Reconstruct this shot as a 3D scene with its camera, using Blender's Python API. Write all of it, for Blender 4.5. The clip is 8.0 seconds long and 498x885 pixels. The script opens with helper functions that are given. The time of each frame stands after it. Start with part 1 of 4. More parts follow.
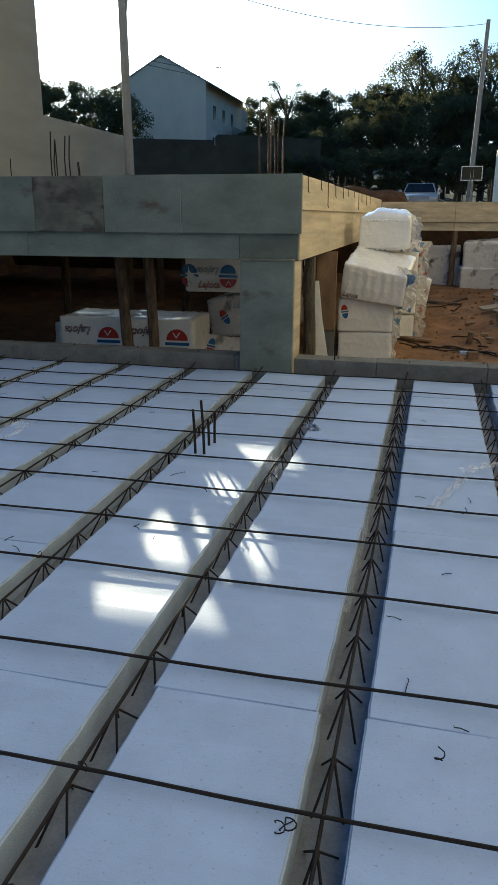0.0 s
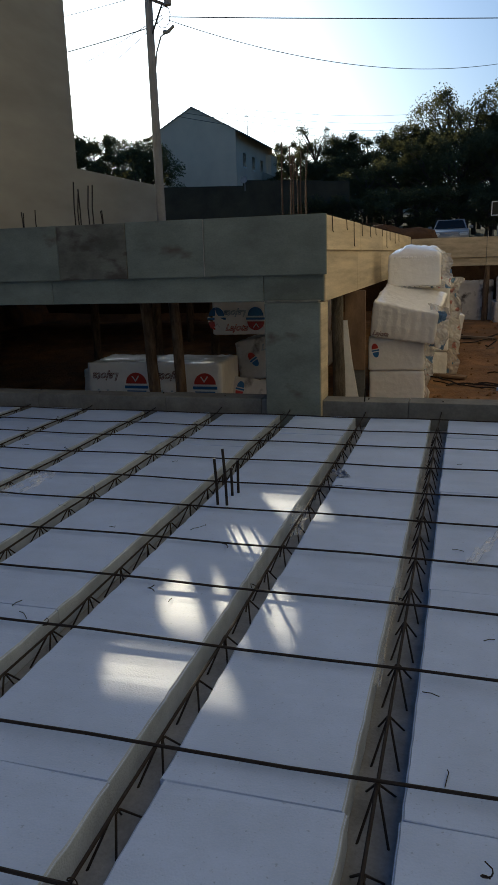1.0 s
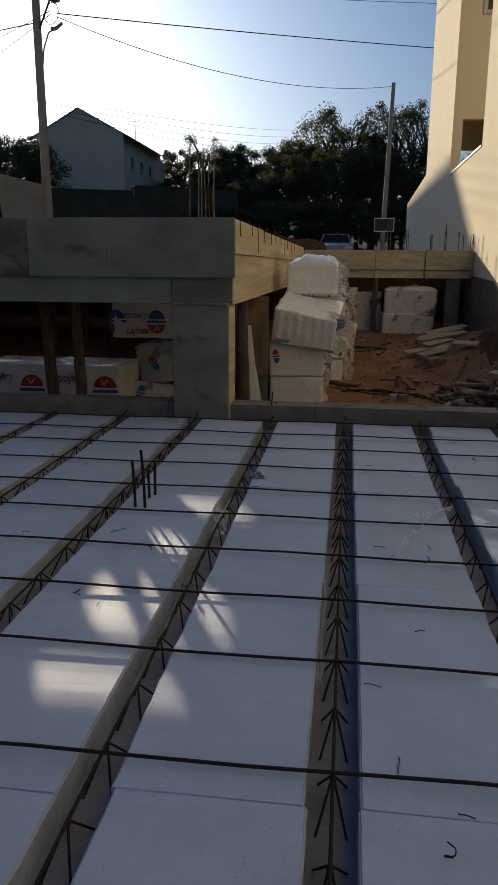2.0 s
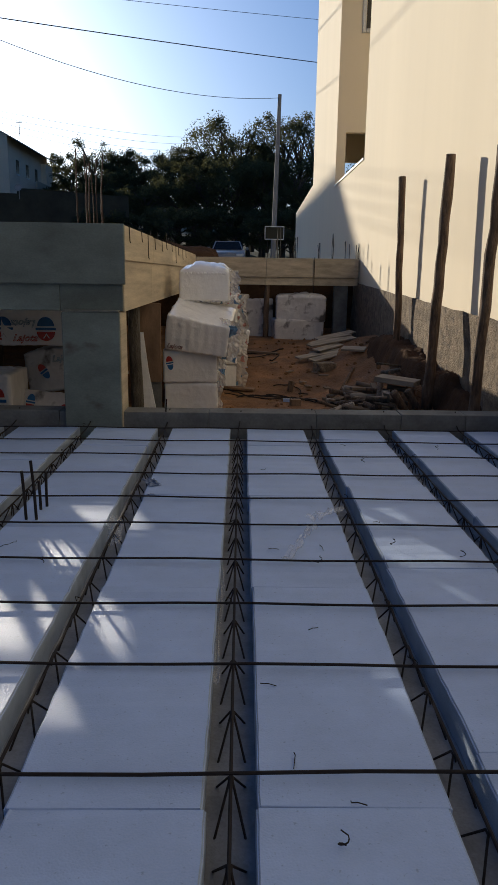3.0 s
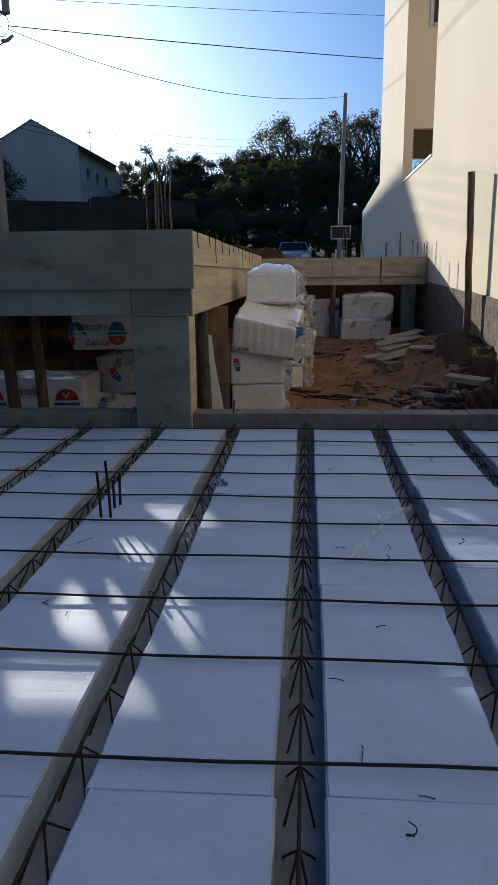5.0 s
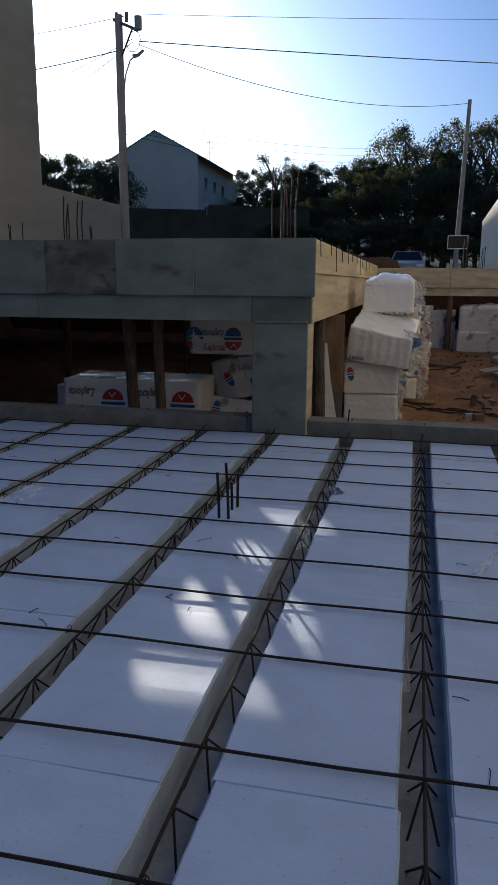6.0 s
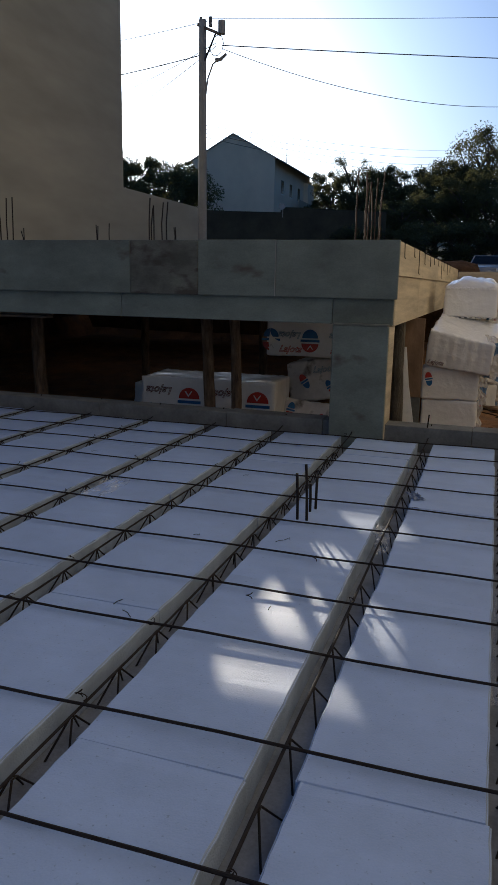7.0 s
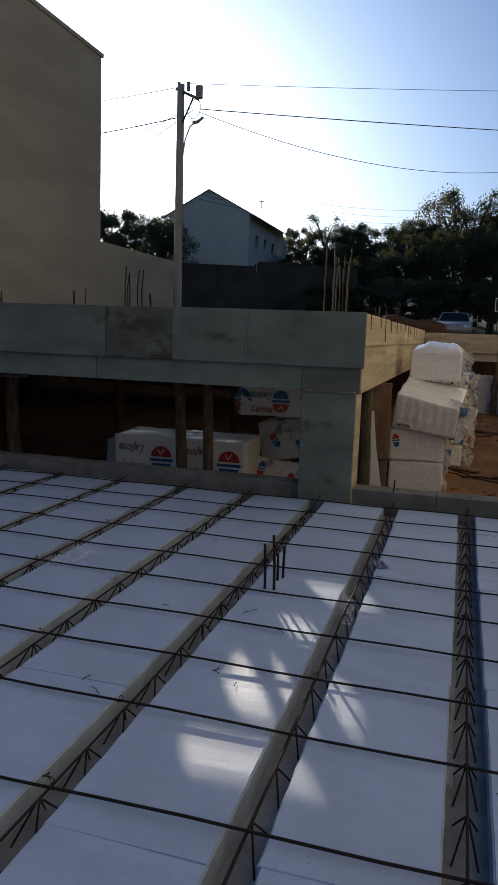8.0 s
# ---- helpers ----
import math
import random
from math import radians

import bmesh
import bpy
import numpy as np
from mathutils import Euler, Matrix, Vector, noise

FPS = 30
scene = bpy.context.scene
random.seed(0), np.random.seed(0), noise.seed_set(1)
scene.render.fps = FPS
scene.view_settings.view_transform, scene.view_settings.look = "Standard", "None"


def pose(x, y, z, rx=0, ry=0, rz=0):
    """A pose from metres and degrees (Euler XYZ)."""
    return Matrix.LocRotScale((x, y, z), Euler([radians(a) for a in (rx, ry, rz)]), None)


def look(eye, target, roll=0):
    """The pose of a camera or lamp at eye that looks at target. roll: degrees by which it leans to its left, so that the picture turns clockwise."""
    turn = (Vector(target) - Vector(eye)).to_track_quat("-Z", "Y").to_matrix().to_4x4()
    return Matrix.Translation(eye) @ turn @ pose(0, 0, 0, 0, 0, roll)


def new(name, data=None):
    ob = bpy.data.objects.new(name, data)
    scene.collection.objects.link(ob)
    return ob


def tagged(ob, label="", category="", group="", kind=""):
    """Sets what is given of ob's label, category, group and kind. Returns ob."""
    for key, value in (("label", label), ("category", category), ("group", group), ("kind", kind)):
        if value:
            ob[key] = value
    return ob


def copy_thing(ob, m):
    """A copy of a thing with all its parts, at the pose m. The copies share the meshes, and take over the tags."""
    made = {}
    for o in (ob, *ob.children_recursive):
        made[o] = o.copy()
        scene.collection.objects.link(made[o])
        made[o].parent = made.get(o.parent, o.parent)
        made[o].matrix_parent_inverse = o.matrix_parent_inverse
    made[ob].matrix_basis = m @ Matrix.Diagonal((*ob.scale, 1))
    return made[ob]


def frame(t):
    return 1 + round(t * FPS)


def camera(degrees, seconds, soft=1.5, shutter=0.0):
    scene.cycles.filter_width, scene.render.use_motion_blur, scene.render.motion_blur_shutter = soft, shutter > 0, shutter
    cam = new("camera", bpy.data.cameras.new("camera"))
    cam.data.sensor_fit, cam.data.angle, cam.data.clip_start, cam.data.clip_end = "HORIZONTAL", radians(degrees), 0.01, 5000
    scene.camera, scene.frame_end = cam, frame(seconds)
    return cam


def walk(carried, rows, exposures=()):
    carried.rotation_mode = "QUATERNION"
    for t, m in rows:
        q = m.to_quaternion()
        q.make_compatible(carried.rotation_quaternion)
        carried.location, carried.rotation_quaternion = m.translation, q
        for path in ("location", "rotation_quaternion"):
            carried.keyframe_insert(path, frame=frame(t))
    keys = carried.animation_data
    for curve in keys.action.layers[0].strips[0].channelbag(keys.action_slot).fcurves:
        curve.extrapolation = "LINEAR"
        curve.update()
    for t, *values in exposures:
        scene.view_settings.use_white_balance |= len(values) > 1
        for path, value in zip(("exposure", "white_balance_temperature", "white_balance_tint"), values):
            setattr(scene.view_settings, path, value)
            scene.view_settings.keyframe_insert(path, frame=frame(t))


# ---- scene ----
cam = camera(38.1, 8.0)
PATH = [
    (0, (0.132, 0.334, 1.094), (-0.324, 2.186, 0.493), 0.2),
    (0.2, (0.153, 0.434, 1.063), (-0.393, 2.275, 0.502), 0.3),
    (0.5, (0.179, 0.492, 1.085), (-0.482, 2.272, 0.456), -2.1),
    (0.7, (0.15, 0.528, 1.069), (-0.468, 2.324, 0.442), -1.7),
    (0.8, (0.145, 0.523, 1.071), (-0.45, 2.332, 0.46), -1.4),
    (1, (0.146, 0.513, 1.091), (-0.414, 2.368, 0.596), -1.8),
    (1.2, (0.091, 0.5, 1.091), (-0.432, 2.379, 0.65), -1.0),
    (1.5, (0.043, 0.481, 1.095), (-0.443, 2.371, 0.656), -0.0),
    (1.7, (0.015, 0.476, 1.089), (-0.412, 2.382, 0.658), -0.2),
    (2, (0.001, 0.496, 1.057), (-0.255, 2.421, 0.579), 0.4),
    (2.2, (-0.004, 0.492, 1.057), (-0.176, 2.424, 0.566), 0.9),
    (3.3, (0.039, 0.479, 1.066), (0.091, 2.427, 0.618), 0.5),
    (3.5, (0.049, 0.476, 1.07), (0.105, 2.425, 0.623), 0.4),
    (4, (0.049, 0.462, 1.068), (0.068, 2.408, 0.607), 0.2),
    (4.2, (0.046, 0.472, 1.063), (0.047, 2.415, 0.589), 0.0),
    (5.3, (-0.004, 0.42, 1.07), (-0.24, 2.356, 0.627), -0.2),
    (5.5, (-0.022, 0.417, 1.071), (-0.31, 2.348, 0.635), 0.3),
    (6, (-0.063, 0.399, 1.069), (-0.499, 2.302, 0.634), 0.4),
    (6.5, (-0.098, 0.393, 1.06), (-0.653, 2.26, 0.607), 0.5),
    (7, (-0.123, 0.384, 1.06), (-0.739, 2.238, 0.629), 1.1),
    (7.2, (-0.12, 0.383, 1.085), (-0.769, 2.236, 0.707), 0.4),
    (7.3, (-0.128, 0.377, 1.105), (-0.782, 2.237, 0.769), 0.6),
    (7.5, (-0.11, 0.37, 1.177), (-0.752, 2.246, 0.921), -0.2),
    (7.8, (-0.121, 0.362, 1.21), (-0.673, 2.277, 1.04), 0.1),
    (8, (-0.088, 0.308, 1.189), (-0.642, 2.207, 0.89), 2.1),
]
walk(cam, [(t, look(eye, target, roll)) for t, eye, target, roll in PATH],
     ((0, 1.0, 5350, -2), (0.5, 0.48, 5600, 0), (1, 0.18, 5650, 4), (1.5, -0.40, 5800, 9), (2, -0.25, 5900, 10), (3.5, 0.13, 5030, 12), (4, 0.14, 4900, 13), (5.5, 0.08, 4980, 10), (6.5, 0.13, 5250, 11), (7.5, 0.12, 5450, 10), (8, 0.02, 5500, 10)))

# ---- light ----
SUN_AZ, SUN_EL = 28.0, 11.3          # degrees left of +y, degrees above the horizon
sun_dir = Vector((-math.sin(radians(SUN_AZ)) * math.cos(radians(SUN_EL)),
                  math.cos(radians(SUN_AZ)) * math.cos(radians(SUN_EL)), math.sin(radians(SUN_EL))))
world = bpy.data.worlds.new("world")
scene.world = world
world.use_nodes = True
wn = world.node_tree.nodes
sky = wn.new("ShaderNodeTexSky")
sky.sky_type = "NISHITA"
sky.sun_disc = False
sky.sun_elevation = radians(SUN_EL)
sky.sun_rotation = radians(-SUN_AZ)
sky.air_density, sky.dust_density, sky.ozone_density = 1.0, 3.1, 5.0
wn["Background"].inputs["Strength"].default_value = 0.105
world.node_tree.links.new(sky.outputs[0], wn["Background"].inputs["Color"])
sun = new("sun", bpy.data.lights.new("sun", "SUN"))
sun.data.energy, sun.data.angle, sun.data.color = 5.0, radians(0.48), (1.0, 0.79, 0.51)
sun.matrix_world = look(sun_dir * 50, (0, 0, 0))


# ---- materials ----
def material(name, base, rough=0.7, var=0.25, scale=6.0, fine=80.0, bump=0.2, metal=0.0, dark=None, coat=0.0, per=0.0, stretch=(1, 1, 1), dist=0.01, kind="noise", spots=None, grain=0.35):
    """A surface with stains at a large scale, grain at a fine one, and relief."""
    m = bpy.data.materials.new(name)
    m.use_nodes = True
    nt = m.node_tree
    n, l = nt.nodes, nt.links
    b = n["Principled BSDF"]
    b.inputs["Roughness"].default_value = rough
    b.inputs["Metallic"].default_value = metal
    b.inputs["Coat Weight"].default_value = coat
    b.inputs["Coat Roughness"].default_value = 0.12
    tc = n.new("ShaderNodeTexCoord")
    mp = n.new("ShaderNodeMapping")
    mp.inputs["Scale"].default_value = stretch
    l.new(tc.outputs["Object"], mp.inputs["Vector"])
    big = n.new("ShaderNodeTexNoise")
    big.inputs["Scale"].default_value = scale
    big.inputs["Detail"].default_value = 5
    big.inputs["Roughness"].default_value = 0.65
    l.new(mp.outputs[0], big.inputs["Vector"])
    if kind == "beads":
        small = n.new("ShaderNodeTexVoronoi")
        small.inputs["Scale"].default_value = fine
        fine_out = small.outputs["Distance"]
    else:
        small = n.new("ShaderNodeTexNoise")
        small.inputs["Scale"].default_value = fine
        small.inputs["Detail"].default_value = 3
        fine_out = small.outputs["Fac"]
    l.new(mp.outputs[0], small.inputs["Vector"])
    ramp = n.new("ShaderNodeValToRGB")
    lo = dark if dark else tuple(c * (1 - var) for c in base)
    hi = tuple(min(1, c * (1 + var * 0.5)) for c in base)
    ramp.color_ramp.elements[0].position, ramp.color_ramp.elements[1].position = 0.32, 0.68
    ramp.color_ramp.elements[0].color, ramp.color_ramp.elements[1].color = (*lo, 1), (*hi, 1)
    l.new(big.outputs["Fac"], ramp.inputs["Fac"])
    mix = n.new("ShaderNodeMix")
    mix.data_type, mix.blend_type = "RGBA", "MULTIPLY"
    mix.inputs["Factor"].default_value = grain
    l.new(ramp.outputs[0], mix.inputs["A"])
    l.new(fine_out, mix.inputs["B"])
    if kind == "beads":
        mix.inputs["Factor"].default_value = 0.04
    out = mix.outputs["Result"]
    if per:
        info = n.new("ShaderNodeObjectInfo")
        hsv = n.new("ShaderNodeHueSaturation")
        mr = n.new("ShaderNodeMapRange")
        mr.inputs["To Min"].default_value, mr.inputs["To Max"].default_value = 1 - per, 1 + per
        l.new(info.outputs["Random"], mr.inputs["Value"])
        l.new(mr.outputs[0], hsv.inputs["Value"])
        l.new(out, hsv.inputs["Color"])
        out = hsv.outputs["Color"]
    if spots:
        sp = n.new("ShaderNodeTexNoise")
        sp.inputs["Scale"].default_value = spots[1]
        sp.inputs["Detail"].default_value = 6
        l.new(mp.outputs[0], sp.inputs["Vector"])
        sr = n.new("ShaderNodeMapRange")
        sr.inputs["From Min"].default_value, sr.inputs["From Max"].default_value = spots[2], spots[2] + 0.1
        l.new(sp.outputs["Fac"], sr.inputs["Value"])
        m2 = n.new("ShaderNodeMix")
        m2.data_type = "RGBA"
        l.new(sr.outputs[0], m2.inputs["Factor"])
        l.new(out, m2.inputs["A"])
        m2.inputs["B"].default_value = (*spots[0], 1)
        out = m2.outputs["Result"]
    l.new(out, b.inputs["Base Color"])
    if bump:
        add = n.new("ShaderNodeMath")
        add.operation = "ADD"
        l.new(big.outputs["Fac"], add.inputs[0])
        l.new(fine_out, add.inputs[1])
        bp = n.new("ShaderNodeBump")
        bp.inputs["Strength"].default_value = bump
        bp.inputs["Distance"].default_value = dist
        bp.invert = kind == "beads"
        l.new(add.outputs[0], bp.inputs["Height"])
        l.new(bp.outputs[0], b.inputs["Normal"])
    return m


# white foam; the blue skylight in shade is put into its base colour
EPS = material("sky_tinted_polystyrene", (0.405, 0.515, 0.765), 0.75, 0.14, 2.2, 210, 0.22, kind="beads", dist=0.0022, per=0.03, spots=((0.27, 0.33, 0.50), 95, 0.635))
eps_nodes, eps_body = EPS.node_tree.nodes, EPS.node_tree.nodes["Principled BSDF"]
eps_body.inputs["Specular IOR Level"].default_value = 0.3
eps_body.inputs["Coat Weight"].default_value = 0.44
eps_body.inputs["Coat Roughness"].default_value = 0.36
bead_relief, bead_cells = eps_nodes.new("ShaderNodeBump"), eps_nodes.new("ShaderNodeTexVoronoi")
bead_cells.inputs["Scale"].default_value = 190
bead_relief.inputs["Strength"].default_value, bead_relief.inputs["Distance"].default_value, bead_relief.invert = 0.9, 0.003, True
EPS.node_tree.links.new(eps_nodes["Mapping"].outputs[0], bead_cells.inputs["Vector"])
EPS.node_tree.links.new(bead_cells.outputs["Distance"], bead_relief.inputs["Height"])
EPS.node_tree.links.new(bead_relief.outputs[0], eps_body.inputs["Coat Normal"])
# the same foam with the shade between blocks painted into its colour
SHADED_EPS = material("shaded_polystyrene", (0.335, 0.405, 0.53), 0.85, 0.2, 6, 200, 0.4, kind="beads", dist=0.003, per=0.05)
JOIST = material("joist_concrete", (0.27, 0.285, 0.32), 0.85, 0.35, 7, 120, 0.4, per=0.08, dist=0.004)
STEEL = material("dark_rebar", (0.022, 0.021, 0.023), 0.8, 0.5, 30, 300, 0.3, metal=0.0, dark=(0.022, 0.016, 0.014), dist=0.001)
STEEL.node_tree.nodes["Principled BSDF"].inputs["Specular IOR Level"].default_value = 0.2
LIP = material("edge_concrete", (0.185, 0.19, 0.185), 0.85, 0.4, 4, 60, 0.4, dist=0.006)
FORM = material("worn_form_board", (0.198, 0.232, 0.207), 0.75, 0.34, 2.2, 70, 0.25, per=0.12, stretch=(1, 1, 1.8), dist=0.004, spots=((0.08, 0.072, 0.058), 3.2, 0.66))
STAINED = material("stained_form_board", (0.165, 0.172, 0.148), 0.8, 0.5, 3, 60, 0.4, dist=0.004, stretch=(1, 1, 2), spots=((0.055, 0.048, 0.042), 5, 0.52))
PINE = material("pine_form_board", (0.64, 0.545, 0.39), 0.7, 0.35, 3, 60, 0.25, per=0.1, stretch=(1, 0.25, 4), dist=0.003)
TIMBER = material("rough_timber", (0.215, 0.145, 0.092), 0.9, 0.65, 8, 40, 1.0, per=0.2, stretch=(3, 3, 0.6), dist=0.016, spots=((0.07, 0.05, 0.036), 9, 0.6))
RUSTWOOD = material("red_brown_plank", (0.25, 0.16, 0.095), 0.8, 0.5, 2.5, 50, 0.4, stretch=(2, 2, 0.9), dist=0.004)
PLANK = material("weathered_plank", (0.27, 0.205, 0.145), 0.8, 0.45, 4, 60, 0.4, per=0.3, stretch=(0.5, 3, 3), dist=0.004)
DARKSOIL = material("dark_soil", (0.115, 0.066, 0.037), 1.0, 0.45, 3.5, 40, 0.7, dist=0.02, spots=((0.06, 0.036, 0.022), 7, 0.56))
DARKSOIL.node_tree.nodes["Principled BSDF"].inputs["Specular IOR Level"].default_value = 0.1
RUST = material("rusty_rebar", (0.085, 0.048, 0.032), 0.85, 0.5, 30, 300, 0.3, dark=(0.05, 0.03, 0.022), dist=0.001)
SOIL = material("orange_soil", (0.26, 0.135, 0.06), 0.98, 0.5, 2.6, 34, 0.9, dist=0.03, spots=((0.15, 0.085, 0.048), 3.4, 0.55))
CREAM = material("cream_plaster", (0.885, 0.785, 0.59), 0.9, 0.03, 0.8, 2.0, 0.03, dist=0.004, stretch=(1, 1, 0.07), grain=0.06)
BASE = material("rough_cast_base", (0.285, 0.225, 0.155), 1.0, 0.5, 9, 60, 1.0, dist=0.022, spots=((0.13, 0.105, 0.08), 13, 0.56))
GREYWALL = material("grey_render", (0.42, 0.39, 0.30), 0.85, 0.14, 0.4, 1.6, 0.05, stretch=(1, 0.22, 0.8))
WHITEWALL = material("white_house_paint", (0.82, 0.70, 0.53), 0.8, 0.1, 0.5, 20, 0.1)
ROOF = material("roof_tile", (0.50, 0.44, 0.38), 0.8, 0.4, 1.5, 12, 0.5)
DARKGREEN = material("green_mesh_screen", (0.05, 0.048, 0.03), 0.9, 0.4, 0.8, 20, 0.2)
ASPHALT = material("asphalt", (0.055, 0.053, 0.05), 0.9, 0.3, 0.6, 30, 0.3)
GRASS = material("hillside", (0.06, 0.075, 0.03), 0.95, 0.5, 0.15, 4, 0.6, dist=0.2)
LEAF = material("foliage", (0.085, 0.092, 0.05), 0.9, 0.5, 0.8, 8, 0.0, per=0.25)
leaf_nodes, leaf_links = LEAF.node_tree.nodes, LEAF.node_tree.links
leaf_glow, leaf_mix = leaf_nodes.new("ShaderNodeBsdfTranslucent"), leaf_nodes.new("ShaderNodeMixShader")
leaf_glow.inputs["Color"].default_value = (0.19, 0.19, 0.08, 1)
leaf_mix.inputs[0].default_value = 0.3
leaf_nodes["Principled BSDF"].inputs["Specular IOR Level"].default_value = 0.1
leaf_links.new(leaf_nodes["Principled BSDF"].outputs[0], leaf_mix.inputs[1])
leaf_links.new(leaf_glow.outputs[0], leaf_mix.inputs[2])
leaf_links.new(leaf_mix.outputs[0], leaf_nodes["Material Output"].inputs[0])
BARK = material("bark", (0.11, 0.085, 0.06), 0.9, 0.4, 3, 20, 0.5)
POLE = material("pole_concrete", (0.34, 0.33, 0.31), 0.85, 0.2, 2, 40, 0.2)
WIRE = material("black_cable", (0.03, 0.03, 0.03), 0.6, 0.2, 5, 50, 0)
WRAP = material("wrapped_white_pack", (0.90, 0.89, 0.87), 0.32, 0.04, 7, 22, 0.5, coat=0.8, dist=0.016, per=0.03, grain=0.05)
OLDWRAP = material("stained_white_pack", (0.72, 0.69, 0.66), 0.45, 0.18, 4, 20, 0.35, coat=0.3, dist=0.01, per=0.06, grain=0.2, spots=((0.10, 0.088, 0.08), 4.2, 0.53))
GREYBARK = material("grey_bark", (0.13, 0.112, 0.09), 0.95, 0.6, 9, 60, 1.0, stretch=(2.5, 2.5, 0.6), dist=0.016)
GREYBOARD = material("grey_board", (0.40, 0.345, 0.27), 0.85, 0.4, 5, 60, 0.4, per=0.15, stretch=(0.5, 3, 3), dist=0.004)
RED = material("printed_red", (0.55, 0.045, 0.03), 0.4, 0.15, 8, 60, 0.05, coat=0.4)
BLUE = material("printed_blue", (0.03, 0.16, 0.42), 0.4, 0.15, 8, 60, 0.05, coat=0.4)
PALE = material("printed_pale_blue", (0.25, 0.42, 0.55), 0.4, 0.15, 8, 60, 0.05, coat=0.4)
SMEAR_BLUE = material("faded_blue_print", (0.20, 0.36, 0.55), 0.35, 0.3, 20, 60, 0.05, coat=0.4)
SMEAR_RED = material("faded_red_print", (0.58, 0.27, 0.22), 0.35, 0.3, 20, 60, 0.05, coat=0.4)
BLUEGREY = material("blue_grey_plastic", (0.16, 0.20, 0.30), 0.4, 0.3, 20, 60, 0.1)
MAROON = material("printed_maroon", (0.16, 0.03, 0.03), 0.4, 0.15, 8, 60, 0.05, coat=0.4)
WHITE = material("white_paint", (0.80, 0.80, 0.78), 0.5, 0.1, 4, 40, 0.05)
SILVER = material("silver_car_paint", (0.38, 0.36, 0.33), 0.5, 0.05, 3, 200, 0, metal=0.2, coat=0.5)
GLASS = material("dark_glass", (0.012, 0.012, 0.014), 0.2, 0.1, 2, 20, 0)
GLASS.node_tree.nodes["Principled BSDF"].inputs["Specular IOR Level"].default_value = 0.3
RUBBER = material("tyre_rubber", (0.02, 0.02, 0.02), 0.8, 0.2, 8, 60, 0.1)


def film_material():
    m = bpy.data.materials.new("clear_plastic_film")
    m.use_nodes = True
    b = m.node_tree.nodes["Principled BSDF"]
    b.inputs["Base Color"].default_value = (0.85, 0.88, 0.92, 1)
    b.inputs["Roughness"].default_value = 0.12
    b.inputs["Alpha"].default_value = 0.22
    return m


FILM = film_material()


def cloudy_film():
    m = FILM.copy()
    m.name = "cloudy_wrapping_film"
    b = m.node_tree.nodes["Principled BSDF"]
    b.inputs["Base Color"].default_value = (0.84, 0.80, 0.73, 1)
    b.inputs["Alpha"].default_value = 0.62
    b.inputs["Roughness"].default_value = 0.2
    return m


CLOUDY = cloudy_film()


# ---- mesh helpers ----
def thing(name, label, category, group="", kind="", at=(0, 0, 0)):
    ob = new(name)
    ob.location = at
    return tagged(ob, label, category, group, kind)


def part(name, bm, mat, parent=None, label="", smooth=False):
    me = bpy.data.meshes.new(name)
    bmesh.ops.recalc_face_normals(bm, faces=bm.faces)
    bm.to_mesh(me)
    bm.free()
    me.materials.append(mat)
    if smooth:
        for p in me.polygons:
            p.use_smooth = True
    ob = new(name, me)
    if parent:
        ob.parent = parent
    return tagged(ob, label)


def box(bm, x0, x1, y0, y1, z0, z1, bevel=0.0):
    vs = [bm.verts.new((x, y, z)) for x in (x0, x1) for y in (y0, y1) for z in (z0, z1)]
    fs = [bm.faces.new([vs[i] for i in q]) for q in ((0, 1, 3, 2), (4, 6, 7, 5), (0, 4, 5, 1), (2, 3, 7, 6), (0, 2, 6, 4), (1, 5, 7, 3))]
    if bevel:
        es = list({e for f in fs for e in f.edges})
        bmesh.ops.bevel(bm, geom=es, offset=bevel, segments=1, affect="EDGES")
    return vs


def boxed(x0, x1, y0, y1, z0, z1, bevel=0.0):
    bm = bmesh.new()
    box(bm, x0, x1, y0, y1, z0, z1, bevel)
    return bm


def tube(bm, pts, r, n=6, r2=None, wobble=0.0):
    """A round bar along the points, capped; r2: the radius at its far end."""
    pts = [Vector(p) for p in pts]
    rings = []
    for i, p in enumerate(pts):
        d = (pts[min(i + 1, len(pts) - 1)] - pts[max(i - 1, 0)]).normalized()
        a = d.orthogonal().normalized() if not rings else (last_a - d * last_a.dot(d)).normalized()
        last_a = a
        c = d.cross(a)
        rr = r if r2 is None else r + (r2 - r) * i / (len(pts) - 1)
        rings.append([bm.verts.new(p + (a * math.cos(2 * math.pi * k / n) + c * math.sin(2 * math.pi * k / n)) * rr * (1 + random.uniform(-wobble, wobble))) for k in range(n)])
    for a, b in zip(rings, rings[1:]):
        for k in range(n):
            bm.faces.new((a[k], a[(k + 1) % n], b[(k + 1) % n], b[k]))
    bm.faces.new(rings[0][::-1])
    bm.faces.new(rings[-1])


def tubed(pts, r, n=6, r2=None, wobble=0.0):
    bm = bmesh.new()
    tube(bm, pts, r, n, r2, wobble)
    return bm


def prism(pts, axis, a0, a1):
    """A polygon drawn in the plane across the axis, drawn out from a0 to a1."""
    bm = bmesh.new()
    def put(u, v, w):
        return {"x": (w, u, v), "y": (u, w, v), "z": (u, v, w)}[axis]
    lo = [bm.verts.new(put(u, v, a0)) for u, v in pts]
    hi = [bm.verts.new(put(u, v, a1)) for u, v in pts]
    bm.faces.new(lo)
    bm.faces.new(hi[::-1])
    for i in range(len(pts)):
        j = (i + 1) % len(pts)
        bm.faces.new((lo[i], lo[j], hi[j], hi[i]))
    return bm


